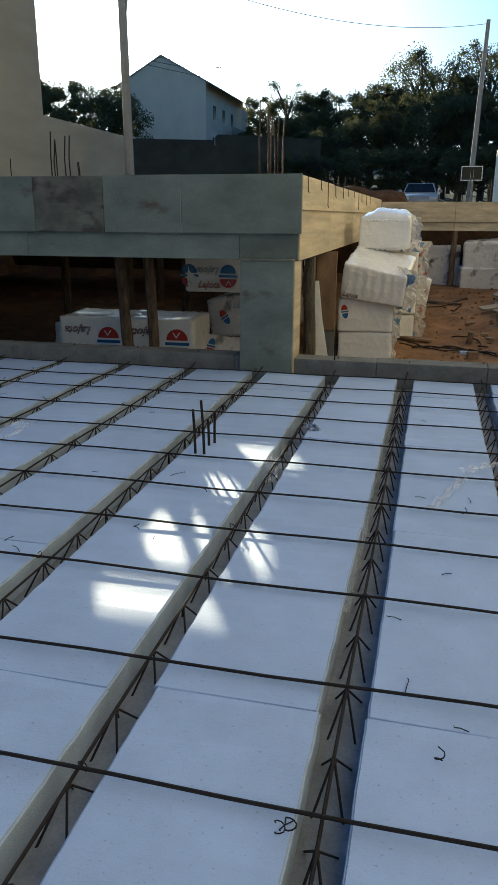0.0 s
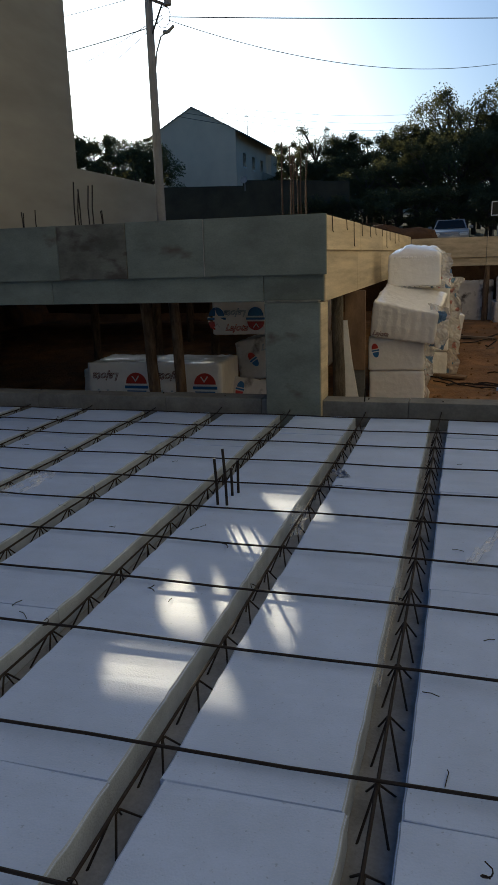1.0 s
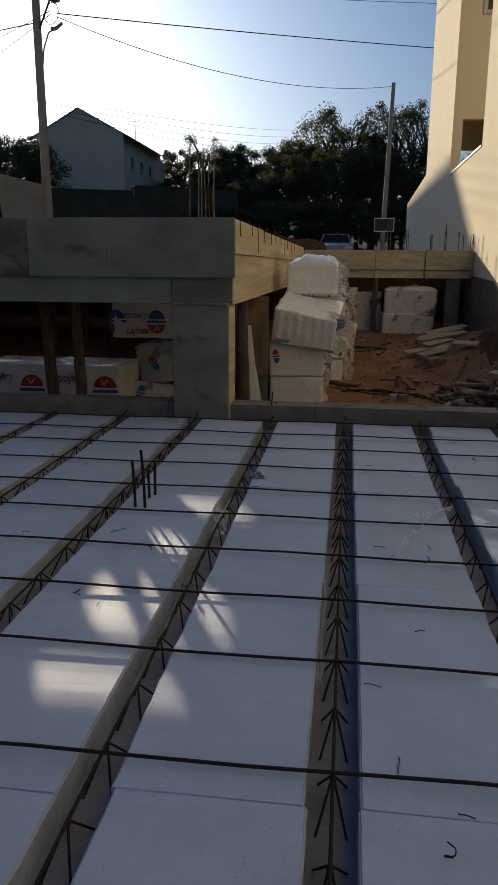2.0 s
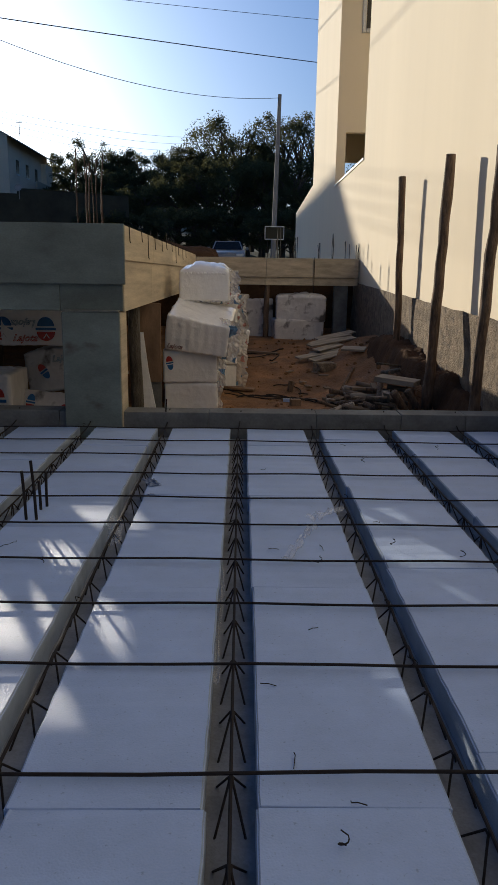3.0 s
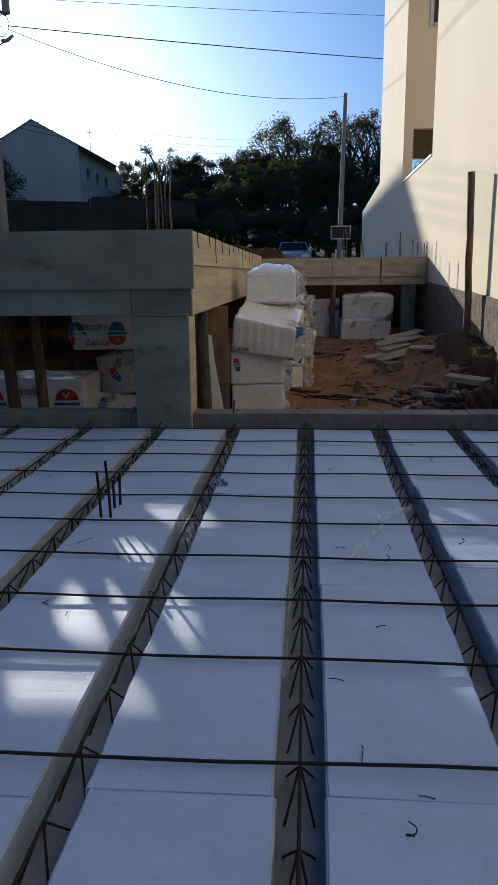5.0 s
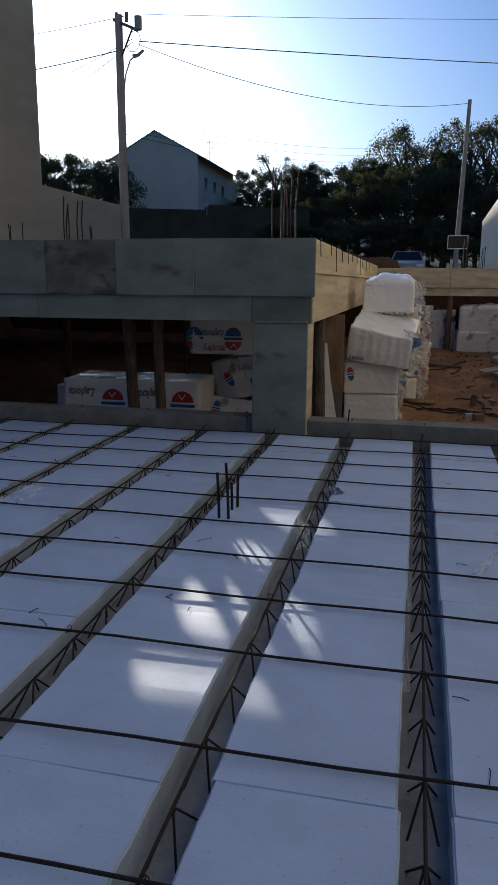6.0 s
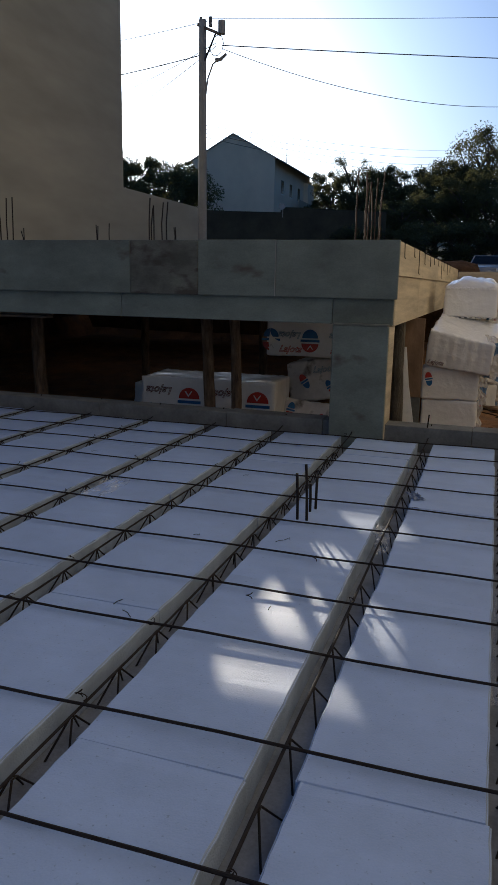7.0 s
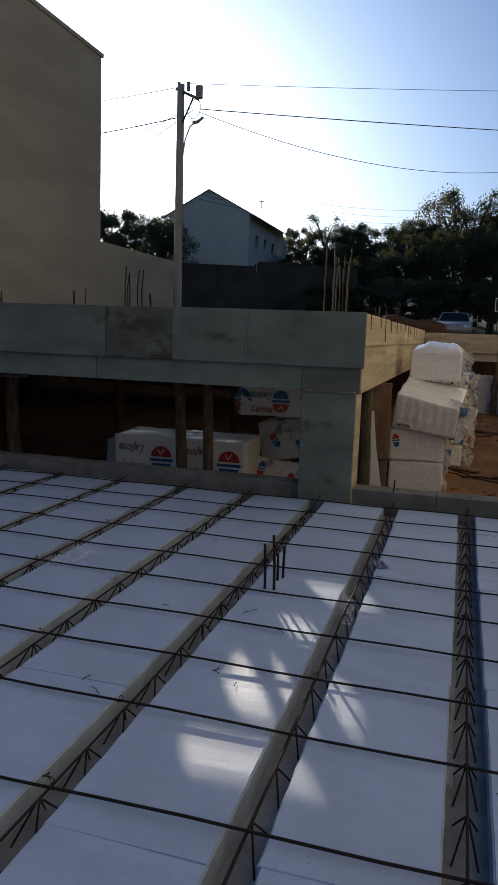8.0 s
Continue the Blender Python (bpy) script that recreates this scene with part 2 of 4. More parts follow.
def log(name, a, b, r, mat, parent=None, label="", n=9):
    a, b = Vector(a), Vector(b)
    k = max(3, int((b - a).length / 0.18))
    pts = [a.lerp(b, i / k) + Vector((random.uniform(-1, 1), random.uniform(-1, 1), 0)) * r * 0.13 * (0 < i < k) for i in range(k + 1)]
    return part(name, tubed(pts, r, n, r * 0.88, 0.11), mat, parent, label, True)


# ---- ground: one sheet from the pit to the horizon ----
def smooth(a, b, v):
    t = min(1, max(0, (v - a) / (b - a)))
    return t * t * (3 - 2 * t)


def height(x, y):
    pit = -0.34 + 0.30 * smooth(7.5, 13, y) + 0.05 * noise.noise((x * 0.7, y * 0.7, 0)) + 0.03 * noise.noise((x * 2.5, y * 2.5, 3))
    pit += 0.45 * smooth(1.0, 2.0, x) * smooth(6.3, 8.0, y) * (1 - smooth(10.5, 12.5, y)) * (0.8 + 0.4 * noise.noise((x * 2, y * 2, 8)))
    pit = pit if y > 5.6 else -0.75
    up = 1.15 - 0.04 * smooth(15, 30, y)
    z = pit + (up - pit) * smooth(13.75, 14.1, y)
    side = smooth(-8.1, -8.5, x) + smooth(2.4, 2.7, x)
    z += (up - z) * min(1, side) * smooth(0, 8, y)
    left = smooth(6, -30, x)
    z += (3.6 * left + 1.6) * smooth(50, 66, y) + (9 + 3 * noise.noise((x * 0.02, y * 0.02, 5))) * smooth(66, 150, y)
    return z


xs = [-2500, -900, -400, -220, -150] + list(range(-110, -40, 6)) + list(range(-40, -10, 3)) + [-8.6 + 0.28 * i for i in range(41)] + list(range(4, 20, 3)) + list(range(22, 112, 6)) + [150, 220, 400, 900, 2500]
ys = [-2500, -500, -100, -30, -10, -4, 0, 3, 5] + [5.5 + 0.22 * i for i in range(41)] + [15 + 2.5 * i for i in range(16)] + list(range(56, 160, 7)) + [200, 300, 600, 1200, 3000]
gb = bmesh.new()
grid = [[gb.verts.new((x, y, height(x, y))) for x in xs] for y in ys]
for j in range(len(ys) - 1):
    for i in range(len(xs) - 1):
        gb.faces.new((grid[j][i], grid[j][i + 1], grid[j + 1][i + 1], grid[j + 1][i]))
ground = part("ground", gb, SOIL, None, "", True)
tagged(ground, "bare orange soil pit rising to a street and a hillside", "ground", "", "structure")
ground.data.materials.append(GRASS)
for p in ground.data.polygons:
    if p.center.y > 50 or p.center.y < -5 or abs(p.center.x) > 14:
        p.material_index = 1
road = part("road", boxed(-60, 60, 33, 49, 1.0, 1.17), ASPHALT)
tagged(road, "dark asphalt street above the building pit", "road", "", "structure")

# ---- the slab: lattice joists, infill blocks, bars ----
SLAB_Y0, SLAB_Y1 = -1.6, 5.41
joist = thing("lattice_joist", "precast concrete lattice joist with rusty steel truss in a slab", "joist", "joists of the slab")
part("concrete_base", boxed(-0.065, 0.065, SLAB_Y0, SLAB_Y1 + 0.04, -0.150, -0.085, 0.004), JOIST, joist)
part("top_chord", tubed([(0, SLAB_Y0 + 0.4 * i, 0.004 * math.sin(i * 1.7)) for i in range(18)] + [(0.004, 5.38, 0.006), (0.012, 5.47, 0.03), (0.02, 5.53, 0.105)], 0.0042), STEEL, joist, "dark steel top bar")
for s in (-1, 1):
    pts = []
    y = SLAB_Y0 + 0.07
    while y < SLAB_Y1 - 0.1:
        pts += [(s * 0.050, y - 0.12, -0.135), (s * 0.004, y - 0.008, -0.004), (s * 0.004, y + 0.008, -0.004)]
        y += 0.24
    part("zigzag_wire", tubed(pts, 0.0030, 5), STEEL, joist, "bent steel diagonals")
joist_xs = [-6.97, -6.43, -5.89, -5.35, -4.81, -4.27, -3.73, -3.18, -2.635, -2.095, -1.567, -1.037, -0.502, 0.010, 0.518, 1.035, 1.545, 2.0]
for i, x in enumerate(joist_xs):
    m = pose(x + random.uniform(-0.002, 0.002), random.uniform(-0.1, 0.1) * (i != 13), random.uniform(-0.002, 0.002), 0, 0, random.uniform(-0.04, 0.04))
    if i:
        copy_thing(joist, m)
    else:
        joist.matrix_basis = m


def block_mesh(seed, length):
    rnd = random.Random(seed)
    bm = boxed(-0.195, 0.195, 0.0003, length - 0.0003, -0.085, 0)
    bmesh.ops.subdivide_edges(bm, edges=[e for e in bm.edges if abs(e.verts[0].co.y - e.verts[1].co.y) > 0.5], cuts=23, use_grid_fill=True)
    for v in bm.verts:
        v.co.x += rnd.uniform(-0.0012, 0.0012) + 0.002 * noise.noise((v.co.y * 9, v.co.x * 3, seed))
        if v.co.z > -0.01:
            v.co.z += rnd.uniform(-0.0018, 0.0018)
    # the long top edges are rounded, the ends sharp
    longs = [e for e in bm.edges if e.calc_face_angle(0) > 1.0 and abs(e.verts[0].co.y - e.verts[1].co.y) > 0.01 and min(v.co.z for v in e.verts) > -0.02]
    bmesh.ops.bevel(bm, geom=longs, offset=0.004, segments=2, affect="EDGES")
    bmesh.ops.bevel(bm, geom=[e for e in bm.edges if e.calc_face_angle(0) > 1.0], offset=0.0014, segments=1, affect="EDGES")
    # crushed corners
    for v in bm.verts:
        if rnd.random() < 0.02 and v.co.z > -0.02 and abs(v.co.x) > 0.18:
            v.co += Vector((-1 if v.co.x > 0 else 1, 0, -0.6)) * rnd.uniform(0.004, 0.014)
    me = bpy.data.meshes.new("infill_block")
    bm.to_mesh(me)
    bm.free()
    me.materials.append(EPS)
    me.materials.append(SHADED_EPS)
    # the long sides take the darker foam, with the gap's shade in its colour
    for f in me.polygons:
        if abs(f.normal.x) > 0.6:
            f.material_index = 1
    return me


BLOCK = 1.06
blocks = [block_mesh(s, BLOCK) for s in range(6)]
ends = {}
for k, (xa, xb) in enumerate(zip(joist_xs, joist_xs[1:])):
    y = SLAB_Y0 - random.Random(k * 7 + 3).uniform(0, 0.9)
    if k == 12:
        y = 1.735 - 4 * BLOCK
    if k == 13:
        y = 1.745 - 4 * BLOCK
    if k == 14:
        y = 2.98 - 5 * BLOCK
    if k == 11:
        y = 1.70 - 4 * BLOCK
    while y < SLAB_Y1 - 0.02:
        length = min(BLOCK, SLAB_Y1 + random.uniform(-0.02, 0.02) - y)
        if length < BLOCK - 0.04:
            key = round(length, 2)
            if key not in ends:
                ends[key] = block_mesh(50 + len(ends), key)
            me = ends[key]
        else:
            me = random.choice(blocks)
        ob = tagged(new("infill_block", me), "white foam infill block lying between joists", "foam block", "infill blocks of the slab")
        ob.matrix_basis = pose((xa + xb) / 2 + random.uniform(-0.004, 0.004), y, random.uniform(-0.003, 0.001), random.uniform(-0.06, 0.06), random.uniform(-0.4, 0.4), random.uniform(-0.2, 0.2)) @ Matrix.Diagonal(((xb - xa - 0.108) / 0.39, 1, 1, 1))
        y += BLOCK

bar_ys = [-0.70, -0.27, 0.15, 0.57, 0.99, 1.424, 1.829, 2.268, 2.643, 3.015, 3.408, 3.78, 4.197, 4.601, 4.968, 5.346]
for j, y in enumerate(bar_ys):
    tilt = 0.018 if j == 6 else random.uniform(-0.003, 0.003)
    pts = [(x, y + tilt * x + 0.006 * noise.noise((x * 0.6, y * 3, 1)), 0.013 + 0.003 * math.sin(x * 2 * math.pi / 0.5 * 0.5 + j)) for x in [-6.9 + 0.24 * i for i in range(38)]]
    ob = part("distribution_bar", tubed(pts, 0.0043), STEEL)
    tagged(ob, "thin dark steel bar laid across the joists", "rebar", "distribution bars of the slab")

# twisted tie wires where bars cross the joists, and clippings lying about
def wire_loop(seed):
    rnd = random.Random(seed)
    a = rnd.uniform(0, 6.3)
    pts = [(0.009 * math.cos(a + t * 0.75) * (1 + 0.3 * rnd.random()), 0.008 * math.sin(a + t * 0.75), 0.004 + 0.003 * t) for t in range(9)]
    pts += [(pts[-1][0] + rnd.uniform(-0.014, 0.014), pts[-1][1] + rnd.uniform(-0.014, 0.014), 0.018 + rnd.uniform(0, 0.012))]
    return tubed(pts, 0.0016, 4)


def wire_bit(seed):
    rnd = random.Random(seed)
    a, L = rnd.uniform(0, 6.3), rnd.uniform(0.012, 0.024)
    d = Vector((math.cos(a), math.sin(a), 0))
    e = Vector((math.cos(a + 1.2), math.sin(a + 1.2), 0))
    return tubed([d * -L, d * L * 0.2 + Vector((0, 0, 0.003)), d * L, d * L + e * L * rnd.uniform(0.1, 0.6) + Vector((0, 0, 0.006))], 0.0013, 4)


rnd = random.Random(4)
for n in range(46):
    j, k = rnd.randrange(4, 16), rnd.randrange(6, 17)
    ob = part("tie_wire", wire_loop(n), STEEL)
    tagged(ob, "twisted dark tie wire on a bar crossing", "tie wire", "tie wires of the slab")
    ob.location = (joist_xs[k] + rnd.uniform(-0.02, 0.02), bar_ys[j] + rnd.uniform(-0.01, 0.01), 0.006)
    ob.rotation_euler.z = rnd.uniform(0, 6)
clips = [(0.225, 1.629, 1), (0.150, 1.880, 0), (0.274, 1.750, 0), (0.252, 2.498, 0), (0.106, 2.188, 0), (0.160, 3.151, 0), (0.352, 3.161, 0), (0.321, 3.000, 1), (0.149, 4.326, 0), (0.679, 4.929, 0),
         (0.729, 4.495, 1), (1.247, 4.838, 1), (0.885, 3.079, 1), (0.763, 2.255, 0), (0.636, 3.194, 1), (0.624, 3.478, 0), (0.506, 2.116, 1), (-1.246, 2.393, 0), (-1.169, 2.321, 0), (-0.752, 2.528, 0),
         (-0.902, 3.160, 0), (-0.877, 3.190, 0), (-0.409, 3.850, 0), (-1.618, 3.313, 0), (-1.257, 3.103, 0), (-1.379, 4.113, 0), (-2.454, 4.303, 0), (-0.837, 2.566, 1), (-0.710, 2.987, 1), (-0.045, 1.385, 1), (-0.062, 1.372, 1), (-0.055, 1.395, 0)]
for n, (x, y, loop) in enumerate(clips):
    ob = part("wire_offcut", wire_loop(n + 100) if loop else wire_bit(n + 7), STEEL)
    tagged(ob, "loose dark wire offcut lying on the foam blocks", "wire", "wire offcuts on the slab")
    ob.location = (x, y, 0.002)

# starter bars of a column
starter = thing("starter_bars", "upright dark steel starter bars rising through the slab", "rebar", at=(-0.87, 3.48, 0))
for dx, dy, lean, h in ((-0.037, 0.0, -0.010, 0.217), (0.008, 0.0, -0.014, 0.263), (-0.012, 0.14, -0.004, 0.135), (0.004, 0.18, 0.003, 0.160)):
    part("bar", tubed([(dx, dy, -0.1), (dx + lean * 0.4, dy, h * 0.5), (dx + lean, dy, h)], 0.0068, 8), STEEL, starter)

# scraps of clear film caught on two joists
def film(seed, w, d):
    rnd = random.Random(seed)
    bm = bmesh.new()
    bmesh.ops.create_grid(bm, x_segments=14, y_segments=20, size=0.5)
    for v in bm.verts:
        u = v.co.copy()
        v.co.x, v.co.y = u.x * w * (0.7 + 0.5 * noise.noise((u.y * 3, seed, 0))), u.y * d
        v.co.z = 0.03 * noise.noise((u.x * 4, u.y * 6, seed)) + 0.012 * noise.noise((u.x * 14, u.y * 18, seed + 4))
    return bm


for n, (x, y, z, w, d, a) in enumerate(((-0.042, 2.62, -0.02, 0.035, 0.80, 0), (-0.50, 3.35, 0.0, 0.08, 0.35, 8), (0.27, 3.22, 0.012, 0.05, 0.42, -20), (0.41, 3.56, 0.014, 0.06, 0.22, -48), (-1.98, 3.6, 0.0, 0.2, 0.4, 0))):
    ob = part("plastic_film", film(n, w, d), FILM, None, "", True)
    tagged(ob, "crumpled scrap of clear plastic film on the slab", "plastic film", "film scraps on the slab")
    ob.matrix_basis = pose(x, y, z, 0, 0, a)

blue = part("plastic_scrap", film(9, 0.09, 0.13), SMEAR_BLUE, None, "", True)
tagged(blue, "small torn dark blue plastic scrap on a foam block", "plastic scrap")
blue.matrix_basis = pose(-0.43, 4.04, 0.008, 0, 0, 25) @ Matrix.Diagonal((1, 1, 0.35, 1))
blue.data.materials[0] = BLUEGREY

# ---- edge of the slab ----
edge = thing("edge_beam", "low grey concrete kerb closing the slab's edge", "edge beam", kind="structure")
stops = [-7.2, -5.9, -4.6, -3.1, -2.0, -1.25, -0.2, 0.56, 1.16, 1.62, 2.05]
for a, b in zip(stops, stops[1:]):
    part("panel", boxed(a + 0.0015, b - 0.0015, 5.475 + random.uniform(-0.002, 0.002), 5.66, -0.75, 0.098 + random.uniform(-0.003, 0.003), 0.003), LIP, edge)
under = part("floor", boxed(-7.2, 2.04, SLAB_Y0, 5.465, -0.75, -0.152), LIP)
tagged(under, "grey propped formwork under the slab", "slab support", "", "structure")

spike = part("wire_spike", tubed([(-0.505, 5.49, 0.0), (-0.503, 5.485, 0.1), (-0.497, 5.48, 0.19)], 0.005, 6), STEEL)
tagged(spike, "dark steel bar end sticking up at the slab's edge", "rebar")
cord = part("plumb_cord", tubed([(1.262, 13.17, -0.05), (1.265, 13.18, 1.33)], 0.006, 5), STEEL)
tagged(cord, "thin dark cord hanging from the far beam", "cord")

# ---- upper structure: beams in form boards on a column ----
front = thing("formed_beam", "concrete beam in grey worn form boards on a column", "beam", "beams of the upper floor")
cuts = [-8.2, -5.9, -4.2, -2.80, -2.24, -1.64, -0.765]
for a, b in zip(cuts, cuts[1:]):
    part("upper_board", boxed(a + 0.002, b - 0.002, 5.47 + random.uniform(0, 0.004), 5.50, 0.97, 1.362 + random.uniform(-0.006, 0.006), 0.003), STAINED if a == -2.80 else FORM, front, "stained brown board" if a == -2.80 else "")
for a, b in zip([-8.2, -4.9, -2.9, -1.22, -0.79], [-4.9, -2.9, -1.22, -0.79]):
    part("lower_board", boxed(a + 0.002, b - 0.002, 5.512, 5.54, 0.79, 1.01, 0.003), FORM, front)
part("joint_strip", boxed(-1.643, -1.637, 5.466, 5.469, 0.975, 1.36), POLE, front, "pale mortar joint")
part("mortar_line", boxed(-1.19, -0.81, 5.415, 5.511, 0.787, 0.80, 0.003), STAINED, front)
part("concrete_core", boxed(-8.2, -0.80, 5.54, 5.70, 0.87, 1.345), JOIST, front)
side = thing("formed_beam", "concrete beam in pale pine form boards with wire hooks", "beam", "beams of the upper floor")
cuts = [5.475, 7.1, 8.9, 10.9, 13.15]
for a, b in zip(cuts, cuts[1:]):
    part("upper_board", boxed(-0.792, -0.764, a + (0.028 if a < 6 else 0.002), b - 0.002, 1.13, 1.352 + random.uniform(-0.006, 0.006), 0.003), PINE, side)
    part("lower_board", boxed(-0.812, -0.785, a + (0.07 if a < 6 else 0.002), b - 0.002, 0.785, 1.13, 0.003), PINE, side)
part("concrete_core", boxed(-1.0, -0.815, 5.71, 13.2, 0.85, 1.335), JOIST, side)
for i in range(11):
    y = 5.72 + i * 0.5 + random.uniform(-0.1, 0.1)
    d = random.choice((0.07, 0.1, 0.13, 0.19))
    part("wire_hook", tubed([(-0.80, y, 1.37), (-0.757, y, 1.362), (-0.755, y + 0.01, 1.36 - d), (-0.752, y + 0.03, 1.35 - d)], 0.0035, 5), STEEL, side)
far = thing("formed_beam", "far concrete beam in cream form boards on props", "beam", "beams of the upper floor")
for a, b in ((-0.76, 0.44), (0.44, 1.25), (1.25, 2.04)):
    part("upper_board", boxed(a + 0.003, b - 0.003, 13.2, 13.23, 0.995, 1.315, 0.003), PINE, far)
    part("lower_board", boxed(a + 0.003, b - 0.003, 13.235, 13.26, 0.86, 0.99, 0.003), PINE, far)
part("concrete_core", boxed(-8.2, 2.04, 13.26, 13.42, 0.865, 1.30), JOIST, far)
column = thing("column", "square concrete column in grey form boards under the beam", "column", "columns of the lower floor")
part("front_board", boxed(-1.194, -0.803, 5.42, 5.445, -0.12, 0.786, 0.004), FORM, column)
part("side_board", boxed(-0.826, -0.798, 5.447, 5.70, -0.12, 0.783, 0.003), PINE, column, "pale pine side board")
part("concrete_core", boxed(-1.19, -0.83, 5.447, 5.70, -0.4, 0.781), JOIST, column)
for x in (1.63, -0.9):
    c = thing("column", "grey concrete column under the far beam", "column", "columns of the lower floor")
    part("shaft", boxed(x, x + 0.24, 13.27, 13.42, -0.5, 0.864, 0.006), LIP, c)

# deck of form panels added unseen between the beams; openings shape the slab's sun patches
off = Vector((sun_dir.x, sun_dir.y)) / sun_dir.z * 0.99
def opening(pts):
    return [(x + off.x, y + off.y) for x, y in pts]


holes = [opening(p) for p in (
    [(-0.79, 2.11), (-0.77, 2.18), (-0.55, 2.19), (-0.42, 2.14), (-0.37, 2.06), (-0.35, 1.97), (-0.37, 1.93), (-0.44, 1.93), (-0.59, 1.945), (-0.67, 1.96)],
    [(-0.81, 2.725), (-0.785, 2.745), (-0.66, 2.53), (-0.60, 2.42), (-0.59, 2.365), (-0.69, 2.385), (-0.78, 2.48)],
    [(-0.68, 2.78), (-0.43, 2.70), (-0.36, 2.63), (-0.325, 2.49), (-0.32, 2.33), (-0.445, 2.315), (-0.575, 2.50)],
    [(-0.815, 3.18), (-0.65, 3.19), (-0.58, 3.09), (-0.57, 2.975), (-0.735, 3.01), (-0.79, 3.08)],
    [(-0.745, 3.645), (-0.585, 3.70), (-0.44, 3.62), (-0.385, 3.46), (-0.41, 3.35), (-0.61, 3.43)],
    [(0.56, 3.66), (0.75, 3.675), (0.79, 3.45), (0.58, 3.43)],
    [(0.56, 3.27), (0.83, 3.24), (0.87, 3.00), (0.60, 2.98)],
    [(0.41, 2.25), (0.485, 2.24), (0.49, 2.08), (0.445, 2.055)],
    [(0.745, 2.81), (0.80, 2.79), (0.805, 2.71), (0.76, 2.73)])]
# added gaps further back that let skylight and glints onto the long pack
holes += [[(-5.5, 9.74), (-2.6, 9.74), (-2.6, 10.15), (-5.5, 10.15)], [(-4.55, 10.98), (-4.25, 10.98), (-4.25, 11.03), (-4.55, 11.03)], [(-4.95, 11.14), (-4.62, 11.14), (-4.62, 11.17), (-4.95, 11.17)]]
db = bmesh.new()
for loop in [[(-8.1, 5.72), (-1.01, 5.72), (-1.01, 13.25), (-8.1, 13.25)]] + holes:
    vs = [db.verts.new((x, y, 0.99)) for x, y in loop]
    for i in range(len(vs)):
        db.edges.new((vs[i], vs[(i + 1) % len(vs)]))
bmesh.ops.triangle_fill(db, use_beauty=True, use_dissolve=False, edges=list(db.edges))
ext = bmesh.ops.extrude_face_region(db, geom=list(db.faces))
bmesh.ops.translate(db, verts=[v for v in ext["geom"] if isinstance(v, bmesh.types.BMVert)], vec=sun_dir * (0.018 / sun_dir.z))
deck = thing("form_deck", "added plywood form deck with openings shaped to throw sun patches", "form deck")
part("panel", db, FORM, deck)
for x in (-7.2, -6.1, -5.0, -4.4):
    part("joist_timber", boxed(x, x + 0.07, 5.72, 13.2, 0.91, 0.985, 0.004), TIMBER, deck)
for i in range(4):
    b = part("loose_plank", boxed(-5.6 - 0.3 * i, -3.78 - 0.1 * i, 5.78 + 0.16 * i, 5.9 + 0.16 * i, 0.735 + 0.012 * i, 0.757 + 0.012 * i, 0.004), PLANK, deck)

# props under the beams
for x, y, r, lean in ((-2.60, 6.5, 0.055, 0.08), (-2.30, 6.45, 0.05, 0.05), (-4.35, 6.5, 0.07, 0.0), (-5.4, 6.6, 0.06, 0.02), (-3.4, 8.6, 0.06, 0), (-2.9, 9.2, 0.06, 0.02), (-2.1, 9.0, 0.06, 0), (-4.6, 9.3, 0.06, 0), (-3.9, 11, 0.06, 0)):
    p = log("prop", (x + lean, y, height(x, y) - 0.05), (x, y, 0.90 if x < -4.2 else 0.985), r, TIMBER, None)
    tagged(p, "round rough timber prop under the form deck", "timber prop", "props under the upper floor")
p = log("prop", (-0.822, 6.4, -0.4), (-0.850, 6.4, 0.79), 0.054, GREYBARK)
tagged(p, "round grey barky timber prop beside the column", "timber prop", "props under the upper floor")
p = part("form_plank", boxed(-0.885, -0.70, 7.0, 7.03, 0.08, 0.785, 0.004), PLANK)
tagged(p, "upright brown plank under the beam", "plank", "props under the upper floor")
p.data.materials[0] = RUSTWOOD
p = part("form_plank", boxed(-0.86, -0.705, 7.04, 7.07, -0.45, 0.40, 0.004), LIP)
tagged(p, "upright grey plank under the beam", "plank", "props under the upper floor")
p = part("leaning_board", prism([(-0.86, -0.45), (-0.655, -0.45), (-0.69, -0.28), (-0.78, 0.22), (-0.82, 0.55), (-0.86, 0.55)], "y", 6.72, 6.75), WRAP)
tagged(p, "white foam board leaning beside the column", "foam board")
for x, y in ((0.45, 13.35), (-0.25, 13.4)):
    p = log("prop", (x, y, -0.3), (x + 0.02, y - 0.05, 0.865), 0.05, TIMBER)
    tagged(p, "slim timber prop under the far beam", "timber prop", "props under the upper floor")

# cut earth behind the lower floor
wall = part("wall_back", boxed(-8.4, 2.3, 13.75, 14.0, -0.9, 1.14), DARKSOIL)
tagged(wall, "rough earth-stained retaining wall behind the pit", "retaining wall", "", "structure")
wall = part("wall_west", boxed(-8.45, -8.2, 5.5, 13.75, -0.9, 1.30), DARKSOIL)
tagged(wall, "rough retaining wall beside the lower floor", "retaining wall", "", "structure")

